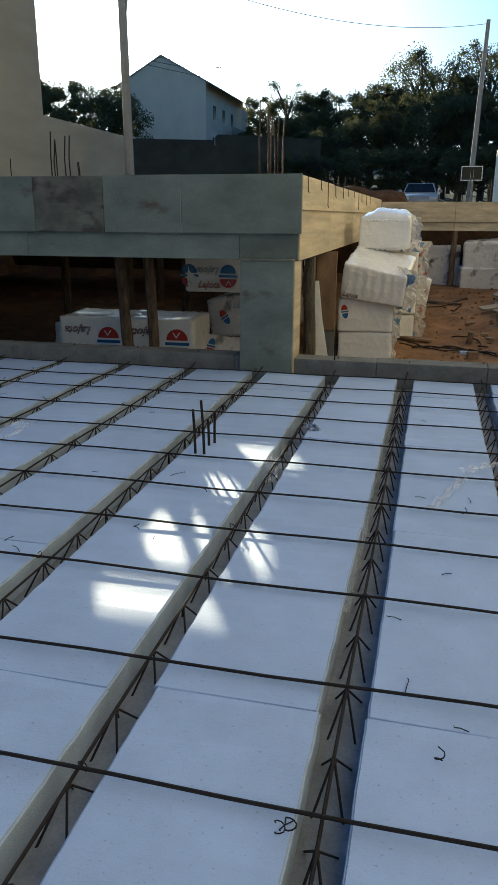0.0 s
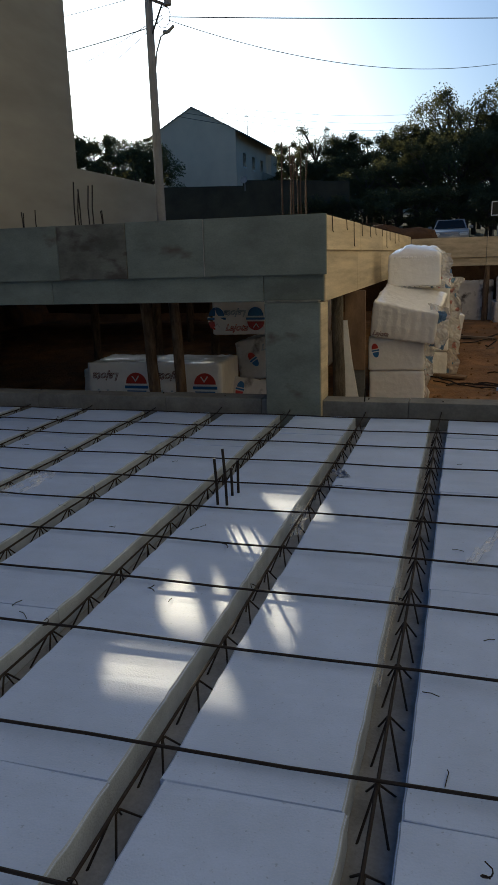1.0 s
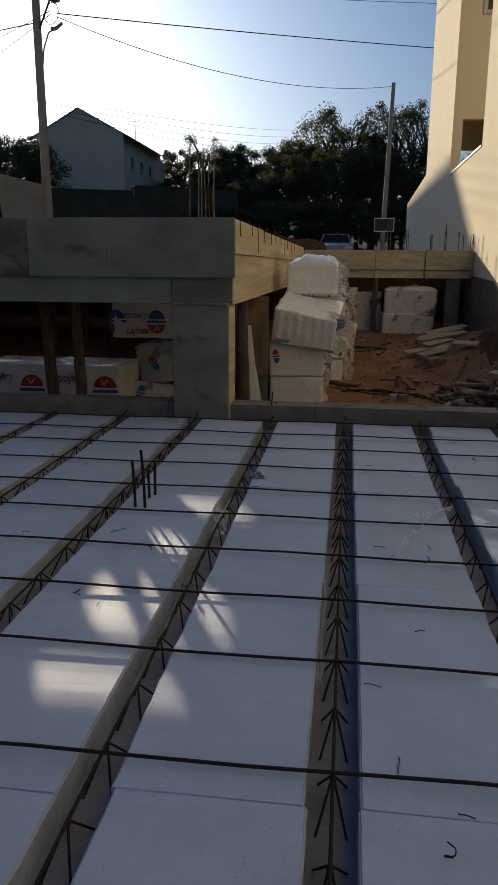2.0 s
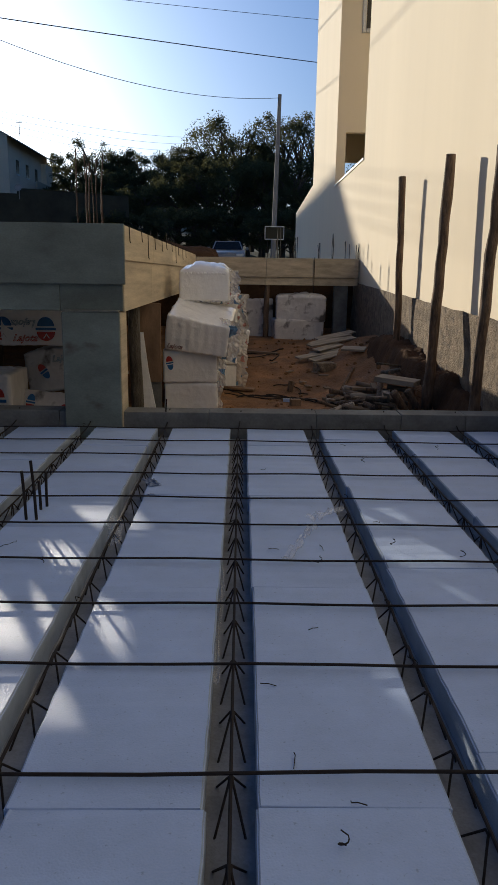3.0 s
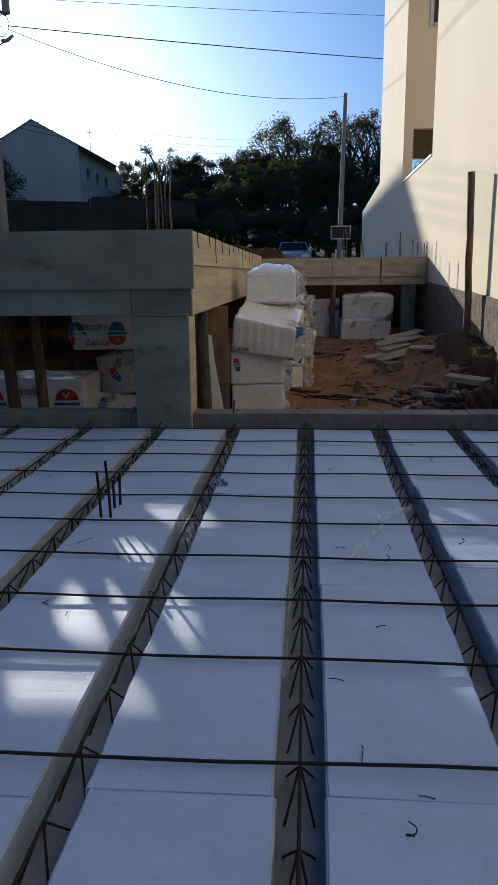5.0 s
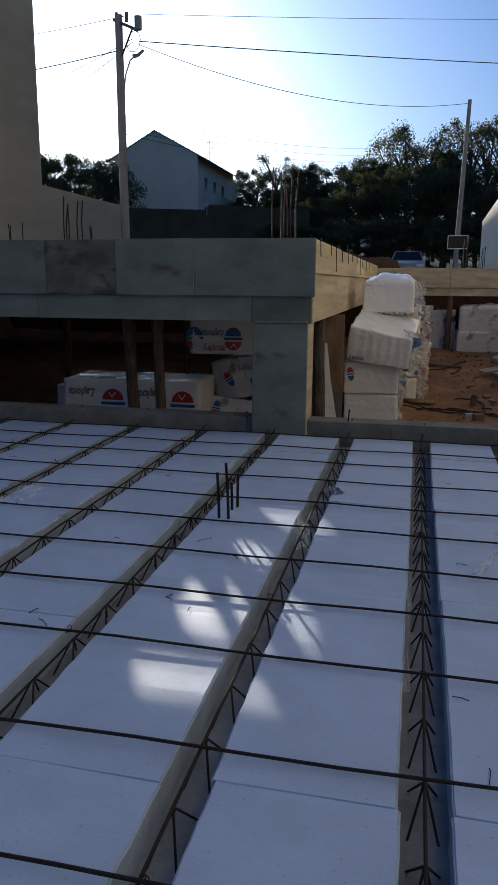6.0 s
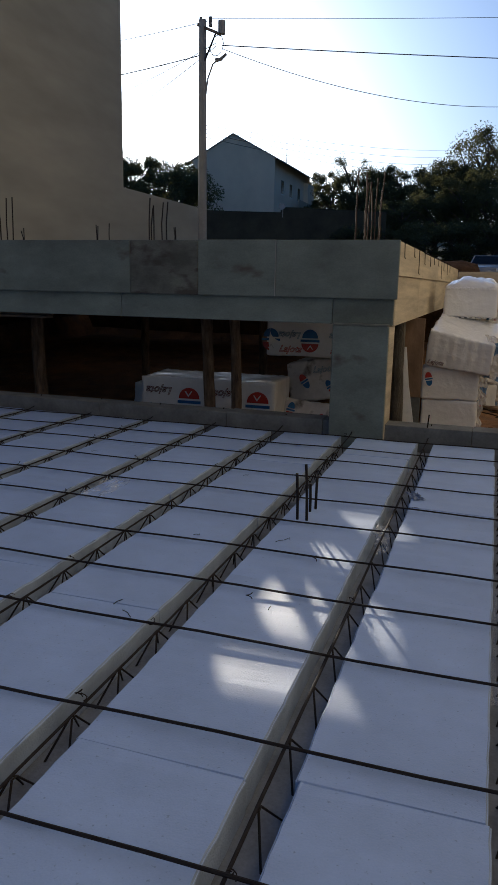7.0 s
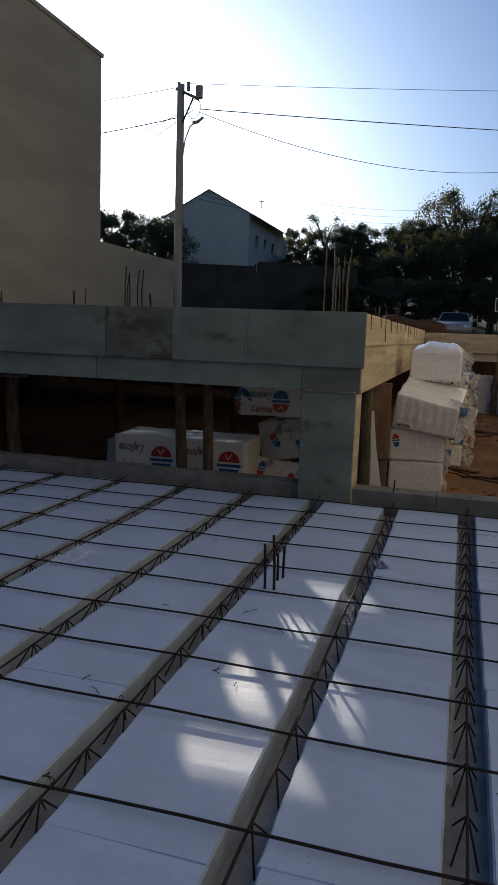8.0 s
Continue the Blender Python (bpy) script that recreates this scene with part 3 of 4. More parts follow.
# ---- packs of foam blocks in printed film ----
def lettering(body, size, flip):
    cu = bpy.data.curves.new("letters", "FONT")
    cu.body, cu.size, cu.shear, cu.fill_mode, cu.bevel_depth, cu.bevel_resolution, cu.resolution_u = body, size, 0.4, "NONE", 0.0028, 0, 3
    cu.align_x, cu.align_y = "CENTER", "CENTER"
    tmp = bpy.data.objects.new("letters", cu)
    scene.collection.objects.link(tmp)
    bpy.context.view_layer.update()
    me = bpy.data.meshes.new_from_object(tmp.evaluated_get(bpy.context.evaluated_depsgraph_get()))
    bpy.data.objects.remove(tmp)
    me.transform(pose(0, 0, 0, 90, 0, 0) @ pose(0, 0, 0, 0, 0, 180 if flip else 0))
    return me


WORD, WORD_FLIPPED = lettering("Lajota", 0.115, False), lettering("Lajota", 0.115, True)


def print_word(parent, x, y, z, mat, flip, turn=0, size=1.0):
    me = (WORD_FLIPPED if flip else WORD).copy()
    me.materials.clear()
    me.materials.append(mat)
    ob = new("printed_word", me)
    ob.parent = parent
    ob.matrix_basis = pose(x, y, z, 0, 0, turn) @ Matrix.Scale(size, 4)


def print_mark(parent, x, y, z, turn=0, size=1.0, flip=False, spin=0, squeeze=1.0):
    """A round two-coloured mark: a red half over a blue half with a bar between."""
    m = pose(x, y, z, 0, spin, turn) @ Matrix.Diagonal((size * squeeze, 1, size, 1)) @ pose(0, 0, 0, 0, 180 if flip else 0, 0)
    arc = [(0.085 * math.cos(math.pi * i / 12), 0.012 + 0.085 * math.sin(math.pi * i / 12)) for i in range(13)]
    for nm, pts, mat in (("red_mark", arc, RED), ("blue_mark", [(-u * 0.93, -v - 0.030) for u, v in arc], BLUE), ("blue_bar", [(-0.095, -0.026), (0.095, -0.026), (0.095, -0.004), (-0.095, -0.004)], BLUE),
                         ("white_stroke", [(-0.035, 0.07), (-0.025, 0.07), (-0.005, 0.04), (0.02, 0.075), (0.028, 0.07), (-0.005, 0.025)], WHITE)):
        if nm == "white_stroke" and size < 0.8:
            continue
        d = 0.003 if nm == "white_stroke" else 0.0
        ob = part(nm, prism(pts, "y", -0.0025 - d, 0.004), mat, parent)
        ob.matrix_basis = m


def pack_mesh(sx, sy, sz, seed, ridges=0, sag=0.0, crown=0.0, lump=1.0):
    """A film-wrapped pack: a box with soft edges and creased film, pressed by the blocks inside."""
    bm = boxed(-sx / 2, sx / 2, 0, sy, 0, sz)
    bmesh.ops.subdivide_edges(bm, edges=list(bm.edges), cuts=33, use_grid_fill=True)
    r = 0.02 * min(lump, 1.15)
    lo, hi = Vector((-sx / 2 + r, r, r)), Vector((sx / 2 - r, sy - r, sz - r))
    for v in bm.verts:
        c = Vector([min(hi[i], max(lo[i], v.co[i])) for i in range(3)])
        d = v.co - c
        if d.length > 1e-6:
            n = d.normalized()
            v.co = c + n * r
            crease = 1 - abs(noise.noise(Vector((v.co.x * 9, v.co.y * 5, v.co.z * 7 + seed))))
            w = lump * (0.008 * noise.noise(v.co * 3 + Vector((seed, 0, 0))) + 0.003 * crease ** 6)
            if n.z > 0.7:
                w += 0.008 * (1 - abs(noise.noise(Vector((v.co.x * 13 + v.co.y * 8, v.co.y * 3, seed))))) ** 5
            if ridges and n.y < -0.3:
                w += 0.0034 * math.sin(v.co.x / sx * ridges * 2 * math.pi)
            v.co += n * w
            if crown and n.z > 0.5:
                e = max(0.0, 1 - (2 * v.co.x / sx) ** 2) * max(0.0, 1 - (2 * v.co.y / sy - 1) ** 4)
                v.co.z += crown * e ** 0.6 * (0.75 + 0.5 * noise.noise(Vector((v.co.x * 10, v.co.y * 3, seed))))
        v.co.z -= sag * (v.co.x / sx + 0.5) * (v.co.z / sz)
    return bm


def film_flap(parent, x, y, z, w, h, seed, turn=0):
    """Gathered film hanging at the side of a pack, with torn pieces of its print."""
    bm = bmesh.new()
    bmesh.ops.create_grid(bm, x_segments=40, y_segments=90, size=0.5)
    for v in bm.verts:
        a, b = v.co.x, v.co.y
        wide = w * (0.85 + 0.4 * noise.noise((b * 3, seed, 1)))
        fold = 0.035 * noise.noise((a * 5, b * 4, seed)) + 0.022 * (1 - abs(noise.noise((a * 7 + b * 3, b * 9, seed + 5)))) ** 2
        v.co = (a * wide + 0.03 * noise.noise((b * 5, 3, seed)), -0.03 + fold, b * h)
    for f in bm.faces:
        c = f.calc_center_median()
        k = noise.noise((c.x * 15, c.z * 11, seed * 3.1)) + 0.15 * noise.noise((c.x * 70, c.z * 70, seed))
        f.material_index = 1 if k > 0.42 else 2 if k < -0.44 else 0
    ob = part("film_flap", bm, CLOUDY, parent, "crumpled film with torn red and blue print", True)
    ob.data.materials.append(SMEAR_BLUE)
    ob.data.materials.append(SMEAR_RED)
    ob.matrix_basis = pose(x, y, z, 0, 0, turn)


def pack(x, y, z, sx, sy, sz, seed, turn=0, tilt=0, roll=0, ridges=0, marks=(), words=(), label="white foam block pack in printed film", sag=0.0, tongues=(), crown=0.0, lump=1.0, mat=WRAP, flap=0.0):
    t = thing("foam_block_pack", label, "foam pack", "packs of foam blocks")
    part("wrapped_body", pack_mesh(sx, sy, sz, seed, ridges, sag, crown, lump), mat, t, "", True)
    for u, v, flip, size in marks:
        print_mark(t, u, -0.011 + (0.012 if abs(u) > sx / 2 - 0.05 else 0), v, 0, size, flip, (seed * 37) % 70 - 35 if size < 0.8 else 0, 0.62 if size < 0.8 else 1.0)
    for u, v, ink, flip, size in words:
        print_word(t, u, -0.011, v, ink, flip, 0, size)
    # tongues of the blocks standing along an edge
    for zt, up, count in tongues:
        for k in range(count):
            u = -sx / 2 + 0.04 + k * (sx - 0.1) / (count - 1)
            part("block_tongue", boxed(u - 0.015, u + 0.015, -0.008, 0.07, zt - (0.0 if up else 0.014), zt + (0.024 if up else 0.0), 0.004), mat, t)
    if flap:
        film_flap(t, sx / 2 + 0.01, 0.05, sz * 0.48, flap, sz * 1.15, seed, -25)
    t.matrix_basis = pose(x, y, z, tilt, roll, turn)
    return t


# the long pack under the form deck, and those beside it
pack(-2.80, 7.05, -0.395, 1.42, 0.62, 0.51, 1, turn=2, marks=((0.54, 0.29, False, 1.3), (-0.18, 0.29, False, 1.3)),
     words=((-0.50, 0.375, MAROON, True, 1.0), (-0.50, 0.20, PALE, False, 1.0), (0.19, 0.375, MAROON, True, 1.0), (0.19, 0.20, PALE, False, 1.0)), label="long white foam pack in glossy printed film on the soil")
pack(-3.74, 7.75, -0.44, 0.6, 0.5, 0.34, 2, turn=-12, roll=6, lump=2.2, marks=((0.12, 0.2, True, 0.9),), flap=0.2)
pack(-1.76, 7.46, -0.46, 0.95, 0.6, 0.36, 3, turn=10, tilt=-22, roll=7, lump=2.2, mat=OLDWRAP, marks=((-0.30, 0.22, True, 0.75), (0.02, 0.17, False, 0.75), (0.3, 0.22, False, 0.7)), flap=0.1)
pack(-1.70, 7.85, -0.12, 0.92, 0.6, 0.42, 4, turn=-5, roll=-9, lump=2.4, mat=OLDWRAP, marks=((-0.27, 0.22, False, 0.75), (0.02, 0.12, True, 0.7), (0.2, 0.27, True, 0.75)), words=((-0.05, 0.32, PALE, False, 0.8),))
pack(-1.80, 7.70, 0.325, 1.15, 0.6, 0.36, 5, turn=1, marks=((-0.53, 0.15, True, 1.05), (-0.108, 0.15, True, 1.05), (0.5, 0.15, True, 1.05)),
     words=((-0.32, 0.22, PALE, True, 0.85), (-0.32, 0.075, RED, False, 0.85), (0.22, 0.22, PALE, True, 0.85), (0.22, 0.075, RED, False, 0.85)))
# the tall pile in front of the pine beam
pack(-0.48, 7.72, -0.42, 0.54, 1.2, 0.385, 11, turn=1, lump=1.5, flap=0.10)
pack(-0.485, 7.70, -0.03, 0.54, 1.2, 0.33, 12, turn=2, lump=1.5, marks=((-0.205, 0.21, False, 0.62),), flap=0.22)
pack(-0.43, 7.60, 0.275, 0.62, 0.80, 0.355, 13, turn=-3, tilt=11, roll=7, ridges=7, sag=0.05, lump=1.4, flap=0.26, words=((-0.21, 0.05, MAROON, False, 0.55),), label="white foam block pack in glossy creased film leaning on a pile")
pack(-0.37, 8.2, 0.765, 0.53, 0.9, 0.30, 14, turn=-2, tongues=((0.272, True, 12), (0.0, False, 9)), crown=0.13, label="white foam block pack with gathered film on a pile", flap=0.26)
for z, s in ((-0.42, 15), (0.0, 16), (0.40, 17)):
    pack(-0.30, 9.0, z, 0.55, 0.9, 0.40, s, turn=10 - 6 * (s - 15), lump=1.4, flap=0.3)
pack(-0.13, 10.3, 0.0, 0.48, 0.6, 0.33, 18, turn=12, roll=8, marks=((-0.05, 0.2, False, 0.8),))
pack(-0.26, 13.55, -0.15, 0.75, 0.15, 0.80, 19, lump=1.5, mat=OLDWRAP, label="stained white foam pack standing under the far beam")
pack(0.27, 13.52, -0.15, 0.62, 0.15, 0.76, 20, lump=1.5, mat=OLDWRAP, label="stained white foam pack standing under the far beam")
pack(1.02, 13.0, -0.12, 0.85, 0.7, 0.40, 21, turn=4, lump=1.4, mat=OLDWRAP, label="stained white foam pack lying under the far beam")
pack(1.04, 13.02, 0.25, 0.85, 0.7, 0.42, 22, turn=-3, lump=1.7, mat=OLDWRAP, crown=0.07, label="stained white foam pack lying under the far beam")

# ---- neighbours ----
# right: cream building along the lot, with a recessed balcony
XR = 2.05
right = thing("building", "tall cream-plastered building with a recessed balcony, sunlit", "building", kind="structure")
def wall_panel(y0, y1, z0, z1, mat=CREAM, name="wall", x0=XR, x1=XR + 0.2):
    return part(name, boxed(x0, x1, y0, y1, z0, z1), mat, right)


wall_panel(-8, 13.3, 0.40, 14)
wall_panel(13.3, 17.2, 0.40, 2.93)
wall_panel(17.2, 22.4, 0.40, 14)
wall_panel(13.3, 17.2, 9.5, 14)
part("sill", boxed(XR - 0.02, XR + 0.22, 13.3, 17.2, 2.93, 2.97, 0.005), WHITE, right)
bb = bmesh.new()
bmesh.ops.create_grid(bb, x_segments=160, y_segments=10, size=0.5)
for v in bb.verts:
    u, w = v.co.x + 0.5, v.co.y + 0.5
    y = -8 + 30.4 * u
    z = -1.2 + (1.92 + 0.026 * (y - 6) + 0.03 * noise.noise((u * 60, 0, 2))) * w
    v.co = (XR - 0.03 + 0.03 * noise.noise((y * 2, z * 2, 0)), y, z)
part("rough_base", bb, BASE, right, "rough grey cast base", True)
part("base_core", boxed(XR, XR + 0.2, -8, 22.4, -1.2, 0.40), BASE, right)
# carried on unseen past the balcony to bounce warm sunlight into it
part("inner_wall", boxed(XR + 2.5, XR + 2.7, -8, 22.2, 0, 14), CREAM, right)
part("balcony_floor", boxed(XR + 0.2, XR + 2.5, 13.3, 17.2, 2.6, 2.92), CREAM, right)
part("balcony_end_wall", boxed(XR + 0.2, XR + 2.5, 17.2, 17.4, 4.05, 14), CREAM, right)
part("balcony_end_wall", boxed(XR + 1.1, XR + 2.5, 17.2, 17.4, 2.9, 4.05), CREAM, right)
part("balcony_near_wall", boxed(XR + 0.2, XR + 2.5, 13.1, 13.3, 2.9, 14), CREAM, right)
part("window_frame", boxed(XR + 0.44, XR + 0.52, 17.14, 17.197, 6.0, 7.4, 0.01), WHITE, right)
part("window_frame", boxed(XR + 0.525, XR + 1.3, 17.14, 17.197, 6.0, 6.08, 0.01), WHITE, right)
part("window_pane", boxed(XR + 0.53, XR + 1.3, 17.16, 17.197, 6.09, 7.3), GLASS, right)
part("front_wall", boxed(XR + 0.2, XR + 9, 22.2, 22.4, 4.16, 14), CREAM, right)
part("front_wall", boxed(XR + 0.2, XR + 9, 22.2, 22.4, 0.8, 2.9), CREAM, right)
part("front_wall", boxed(XR + 1.6, XR + 9, 22.2, 22.4, 2.9, 4.16), CREAM, right)
# unseen; carried on over the balcony end to keep blue skylight out
part("roof", boxed(XR, XR + 9, -8, 22.4, 14, 14.2), CREAM, right)
low = part("wall_low_east", prism([(22.4, 0.8), (29.0, 0.8), (29.0, 3.28), (22.4, 3.55)], "x", XR, XR + 0.18), CREAM)
tagged(low, "low cream garden wall beyond the sunlit building", "garden wall", "", "structure")

# left: grey building and its garden wall
XL, YE = -12.0, 22.6
left = thing("building", "tall grey rendered building in shade with a flat roof", "building", kind="structure")
part("wall", boxed(XL - 9, XL, -10, YE, 0.5, 9.78), GREYWALL, left)
part("roof_edge", boxed(XL - 9.1, XL + 0.06, -10, YE + 0.06, 9.78, 9.90, 0.01), GREYWALL, left)
low = part("wall_low_west", prism([(YE, 0.5), (29.2, 0.5), (29.2, 4.05), (YE, 4.05)], "x", XL - 0.2, XL), GREYWALL)
tagged(low, "low grey garden wall beside the street", "garden wall", "", "structure")
behind = part("wall_south", boxed(-12, 4, -9.2, -9, -1, 1.4), GREYWALL)
tagged(behind, "plain grey wall behind the slab", "wall", "", "structure")

# out of view; added to keep skylight off the slab's left side
near = part("shade_wall_west", boxed(-7.5, -7.3, -9, 5.2, -1, 4.4), GREYWALL)
tagged(near, "plain grey unseen wall added to shade the slab", "wall", "", "structure")

# reinforcement standing on the beams
def cage(x, y, z, n, h, seed, label, r=0.006, w=0.2, mat=STEEL):
    rnd = random.Random(seed)
    t = thing("column_bars", label, "rebar", "column bars above the beams", at=(x, y, z))
    for i in range(n):
        a, b = rnd.uniform(-w, w) * 0.5, rnd.uniform(-w, w) * 0.5
        hh = h * rnd.uniform(0.8, 1.08)
        part("bar", tubed([(a, b, -0.15), (a + rnd.uniform(-0.01, 0.01), b, hh * 0.5), (a + rnd.uniform(-0.012, 0.012), b + rnd.uniform(-0.01, 0.01), hh)], r, 6), mat, t)
    if h > 0.6:
        for k in range(5):
            z0 = 0.05 + k * h * 0.16
            part("stirrup", tubed([(-w / 2, -w / 2, z0), (w / 2, -w / 2, z0), (w / 2, w / 2, z0), (-w / 2, w / 2, z0), (-w / 2, -w / 2, z0)], 0.003, 4), mat, t)
    return t


tall = "tall thin rusty column bars rising above the beam"
short = "short dark starter bars standing on the beam"
cage(-1.06, 5.62, 1.34, 4, 0.51, 1, tall, 0.005, 0.13, RUST)
cage(-0.94, 5.66, 1.34, 4, 0.45, 7, tall, 0.004, 0.13, RUST)
cage(-2.62, 5.62, 1.34, 5, 0.32, 3, short, 0.005, 0.20)
cage(-2.50, 5.62, 1.34, 2, 0.14, 6, short, 0.004, 0.05)
cage(-3.11, 5.62, 1.34, 3, 0.16, 4, short, 0.004, 0.10)
cage(-4.02, 5.62, 1.34, 4, 0.37, 5, short, 0.005, 0.22)
cage(-3.86, 5.62, 1.34, 2, 0.13, 8, short, 0.004, 0.06)
cage(-2.0, 17.5, 1.3, 8, 0.62, 2, "rusty bars standing in a mound of soil", 0.007, 0.7, RUST)
mb = bmesh.new()
bmesh.ops.create_uvsphere(mb, u_segments=28, v_segments=14, radius=1.0)
for v in mb.verts:
    v.co = Vector((v.co.x * 1.5, v.co.y * 0.9, v.co.z * 0.62)) * (1 + 0.25 * noise.noise(v.co * 2.2))
mound = part("soil_mound", mb, DARKSOIL, None, "", True)
tagged(mound, "heap of dark soil beside the street", "soil heap")
mound.location = (-1.6, 18.0, 1.05)
for i, (x, h) in enumerate(((0.62, 0.5), (0.98, 0.35), (1.38, 0.28), (1.62, 0.42), (1.85, 0.3), (2.0, 0.26))):
    cage(x, 13.35, 1.30, 3 if i < 5 else 5, h, 10 + i, short, 0.006, 0.12)

# round poles standing along the cream wall
for x, y, z, xt, yt, zt, r in ((1.91, 9.2, -0.2, 1.863, 9.275, 2.166, 0.045), (1.80, 7.25, -0.2, 1.863, 7.27, 2.107, 0.052), (1.79, 5.90, -0.5, 1.863, 5.92, 1.97, 0.043)):
    p = log("timber_pole", (x, y, z), (xt, yt, zt), r, TIMBER)
    tagged(p, "rough round timber pole standing beside the cream wall", "timber pole", "poles along the cream wall")

# offcuts and boards on the soil
rnd = random.Random(21)
def lie(x, y, l, w, th, turn, lift=0.0, pitch=0, mat=PLANK, label="weathered wooden board lying on the soil", group="boards on the soil", tilt=0):
    bm = boxed(-l / 2, l / 2, -w / 2, w / 2, 0, th, 0.003)
    ob = part("board", bm, mat)
    tagged(ob, label, "board", group)
    ob.matrix_basis = pose(x, y, height(x, y) + lift, tilt, pitch, turn)


def stick(a, b, r, mat=TIMBER, label="rough timber offcut in a pile on the soil"):
    p = log("timber_offcut", a, b, r, mat, None, "", 7)
    tagged(p, label, "timber", "timber offcuts on the soil")


for i in range(26):
    u = rnd.random()
    lie(0.95 + 0.62 * u + rnd.uniform(-0.08, 0.08), 7.75 + rnd.uniform(-0.4, 0.5), rnd.uniform(0.10, 0.34), rnd.uniform(0.03, 0.09), rnd.uniform(0.015, 0.04), rnd.uniform(-70, 110), 0.01 + 0.006 * i * (0.3 + u), rnd.uniform(-28, 28), mat=GREYBOARD if i % 3 == 0 else PLANK)
lie(1.57, 7.55, 0.40, 0.24, 0.05, -28, 0.02 - height(1.57, 7.55), 4, GREYBOARD, "thick pale plank on top of a timber pile")
lie(1.45, 7.30, 0.20, 0.12, 0.03, 20, 0.10, 62, GREYBOARD, "short grey board leaning in a timber pile")
stick((1.44, 7.08, 0.0), (1.70, 7.25, -0.36), 0.04)
stick((1.60, 7.2, 0.0), (1.83, 7.30, -0.36), 0.042)
stick((1.12, 7.92, -0.19), (1.40, 7.60, -0.18), 0.03)
stick((1.26, 7.55, -0.2), (1.50, 7.12, -0.24), 0.035)
stick((1.05, 7.9, -0.26), (1.36, 7.5, -0.14), 0.025)
stick((1.21, 8.86, -0.27), (1.45, 9.60, -0.10), 0.022)
stick((1.50, 8.0, -0.02), (1.34, 7.3, -0.18), 0.03)
for i in range(34):
    u = rnd.random()
    x, y, a, L = 0.92 + 0.78 * u, rnd.uniform(7.15, 8.25), rnd.uniform(-0.5, 2.4), rnd.uniform(0.16, 0.42)
    z = height(x, y) + 0.03 + 0.20 * u * rnd.random()
    stick((x - math.cos(a) * L / 2, y - math.sin(a) * L / 2, z + rnd.uniform(0, 0.07)), (x + math.cos(a) * L / 2, y + math.sin(a) * L / 2, z), rnd.uniform(0.012, 0.03), (TIMBER, GREYBOARD, PLANK, GREYBARK)[i % 4])
for k in range(7):
    lie(1.16 + 0.045 * k + (0.05, -0.06, 0.02)[k % 3], 10.45 + 0.19 * k, (0.62, 0.8, 0.55, 0.85, 0.7, 0.6, 0.75)[k], 0.13, 0.022, 36 + (5, -6, 9, -3, 12, -8, 3)[k], 0.05 + 0.022 * k, -6, GREYBOARD, "pale weathered board fanned out on the soil", tilt=9)
lie(1.20, 10.75, 0.42, 0.2, 0.022, -12, 0.03, 0, GREYBOARD, "pale weathered board fanned out on the soil", tilt=12)
lie(1.54, 10.2, 0.32, 0.16, 0.03, -20, 0.04, 0, GREYBOARD, "pale weathered board lying on the soil", tilt=10)
for i in range(12):
    lie(rnd.uniform(0.3, 1.4), rnd.uniform(7.6, 11.2), rnd.uniform(0.06, 0.2), rnd.uniform(0.03, 0.08), 0.02, rnd.uniform(0, 180), 0.005, rnd.uniform(-8, 8))
lie(0.01, 9.0, 0.36, 0.13, 0.03, -14, 0.02, 3, RUSTWOOD, "reddish board lying on the soil")
lie(0.27, 11.2, 0.65, 0.07, 0.03, -32, 0.02, 0, PLANK)
lie(0.61, 8.1, 0.11, 0.07, 0.075, 12, 0.0, 0, RUSTWOOD, "small broken brown brick on the soil")
lie(0.54, 8.29, 0.10, 0.04, 0.035, -5, 0.0, 0, EPS, "white foam scrap on the soil")
lie(0.61, 9.0, 0.06, 0.05, 0.13, 15, 0.0, 10, TIMBER, "dark upright stub of wood in the soil")
rock = bmesh.new()
bmesh.ops.create_icosphere(rock, subdivisions=3, radius=1.0)
for v in rock.verts:
    v.co = Vector((max(-0.7, min(0.7, v.co.x)) * 0.19, max(-0.7, min(0.7, v.co.y)) * 0.15, max(-0.7, min(0.6, v.co.z)) * 0.10)) * (1 + 0.12 * noise.noise(v.co * 3))
rock = part("rubble_stone", rock, BASE)
tagged(rock, "rough pale stone block lying on the soil", "stone")
rock.matrix_basis = pose(1.13, 10.0, height(1.13, 10.0) + 0.05, 0, 0, 20)
# hoses and wires lying in loops
for i, (x, y, dx, dy, curl, r) in enumerate(((-0.25, 8.85, 0.85, -0.4, 0.05, 0.009), (-0.22, 8.7, 1.0, -0.25, 0.07, 0.007), (-0.1, 8.55, 0.9, -0.1, 0.09, 0.007), (0.1, 11.3, 0.5, 0.2, 0.22, 0.009), (0.15, 11.0, 0.45, -0.3, 0.16, 0.008), (0.5, 9.3, 0.35, -0.6, 0.08, 0.008), (0.35, 8.6, 0.5, -0.35, 0.12, 0.008), (0.7, 8.3, 0.4, -0.3, 0.06, 0.008))):
    pts = []
    for k in range(19):
        t = k / 18
        px, py = x + dx * t + curl * math.sin(t * 7 + i), y + dy * t + curl * math.cos(t * 9 + 2 * i)
        pts.append((px, py, height(px, py) + 0.015 + 0.02 * abs(noise.noise((t * 6, i, 0)))))
    ob = part("wire_coil", tubed(pts, r, 5), STEEL)
    tagged(ob, "bent rusty wire lying in loops on the soil", "wire", "wires on the soil")
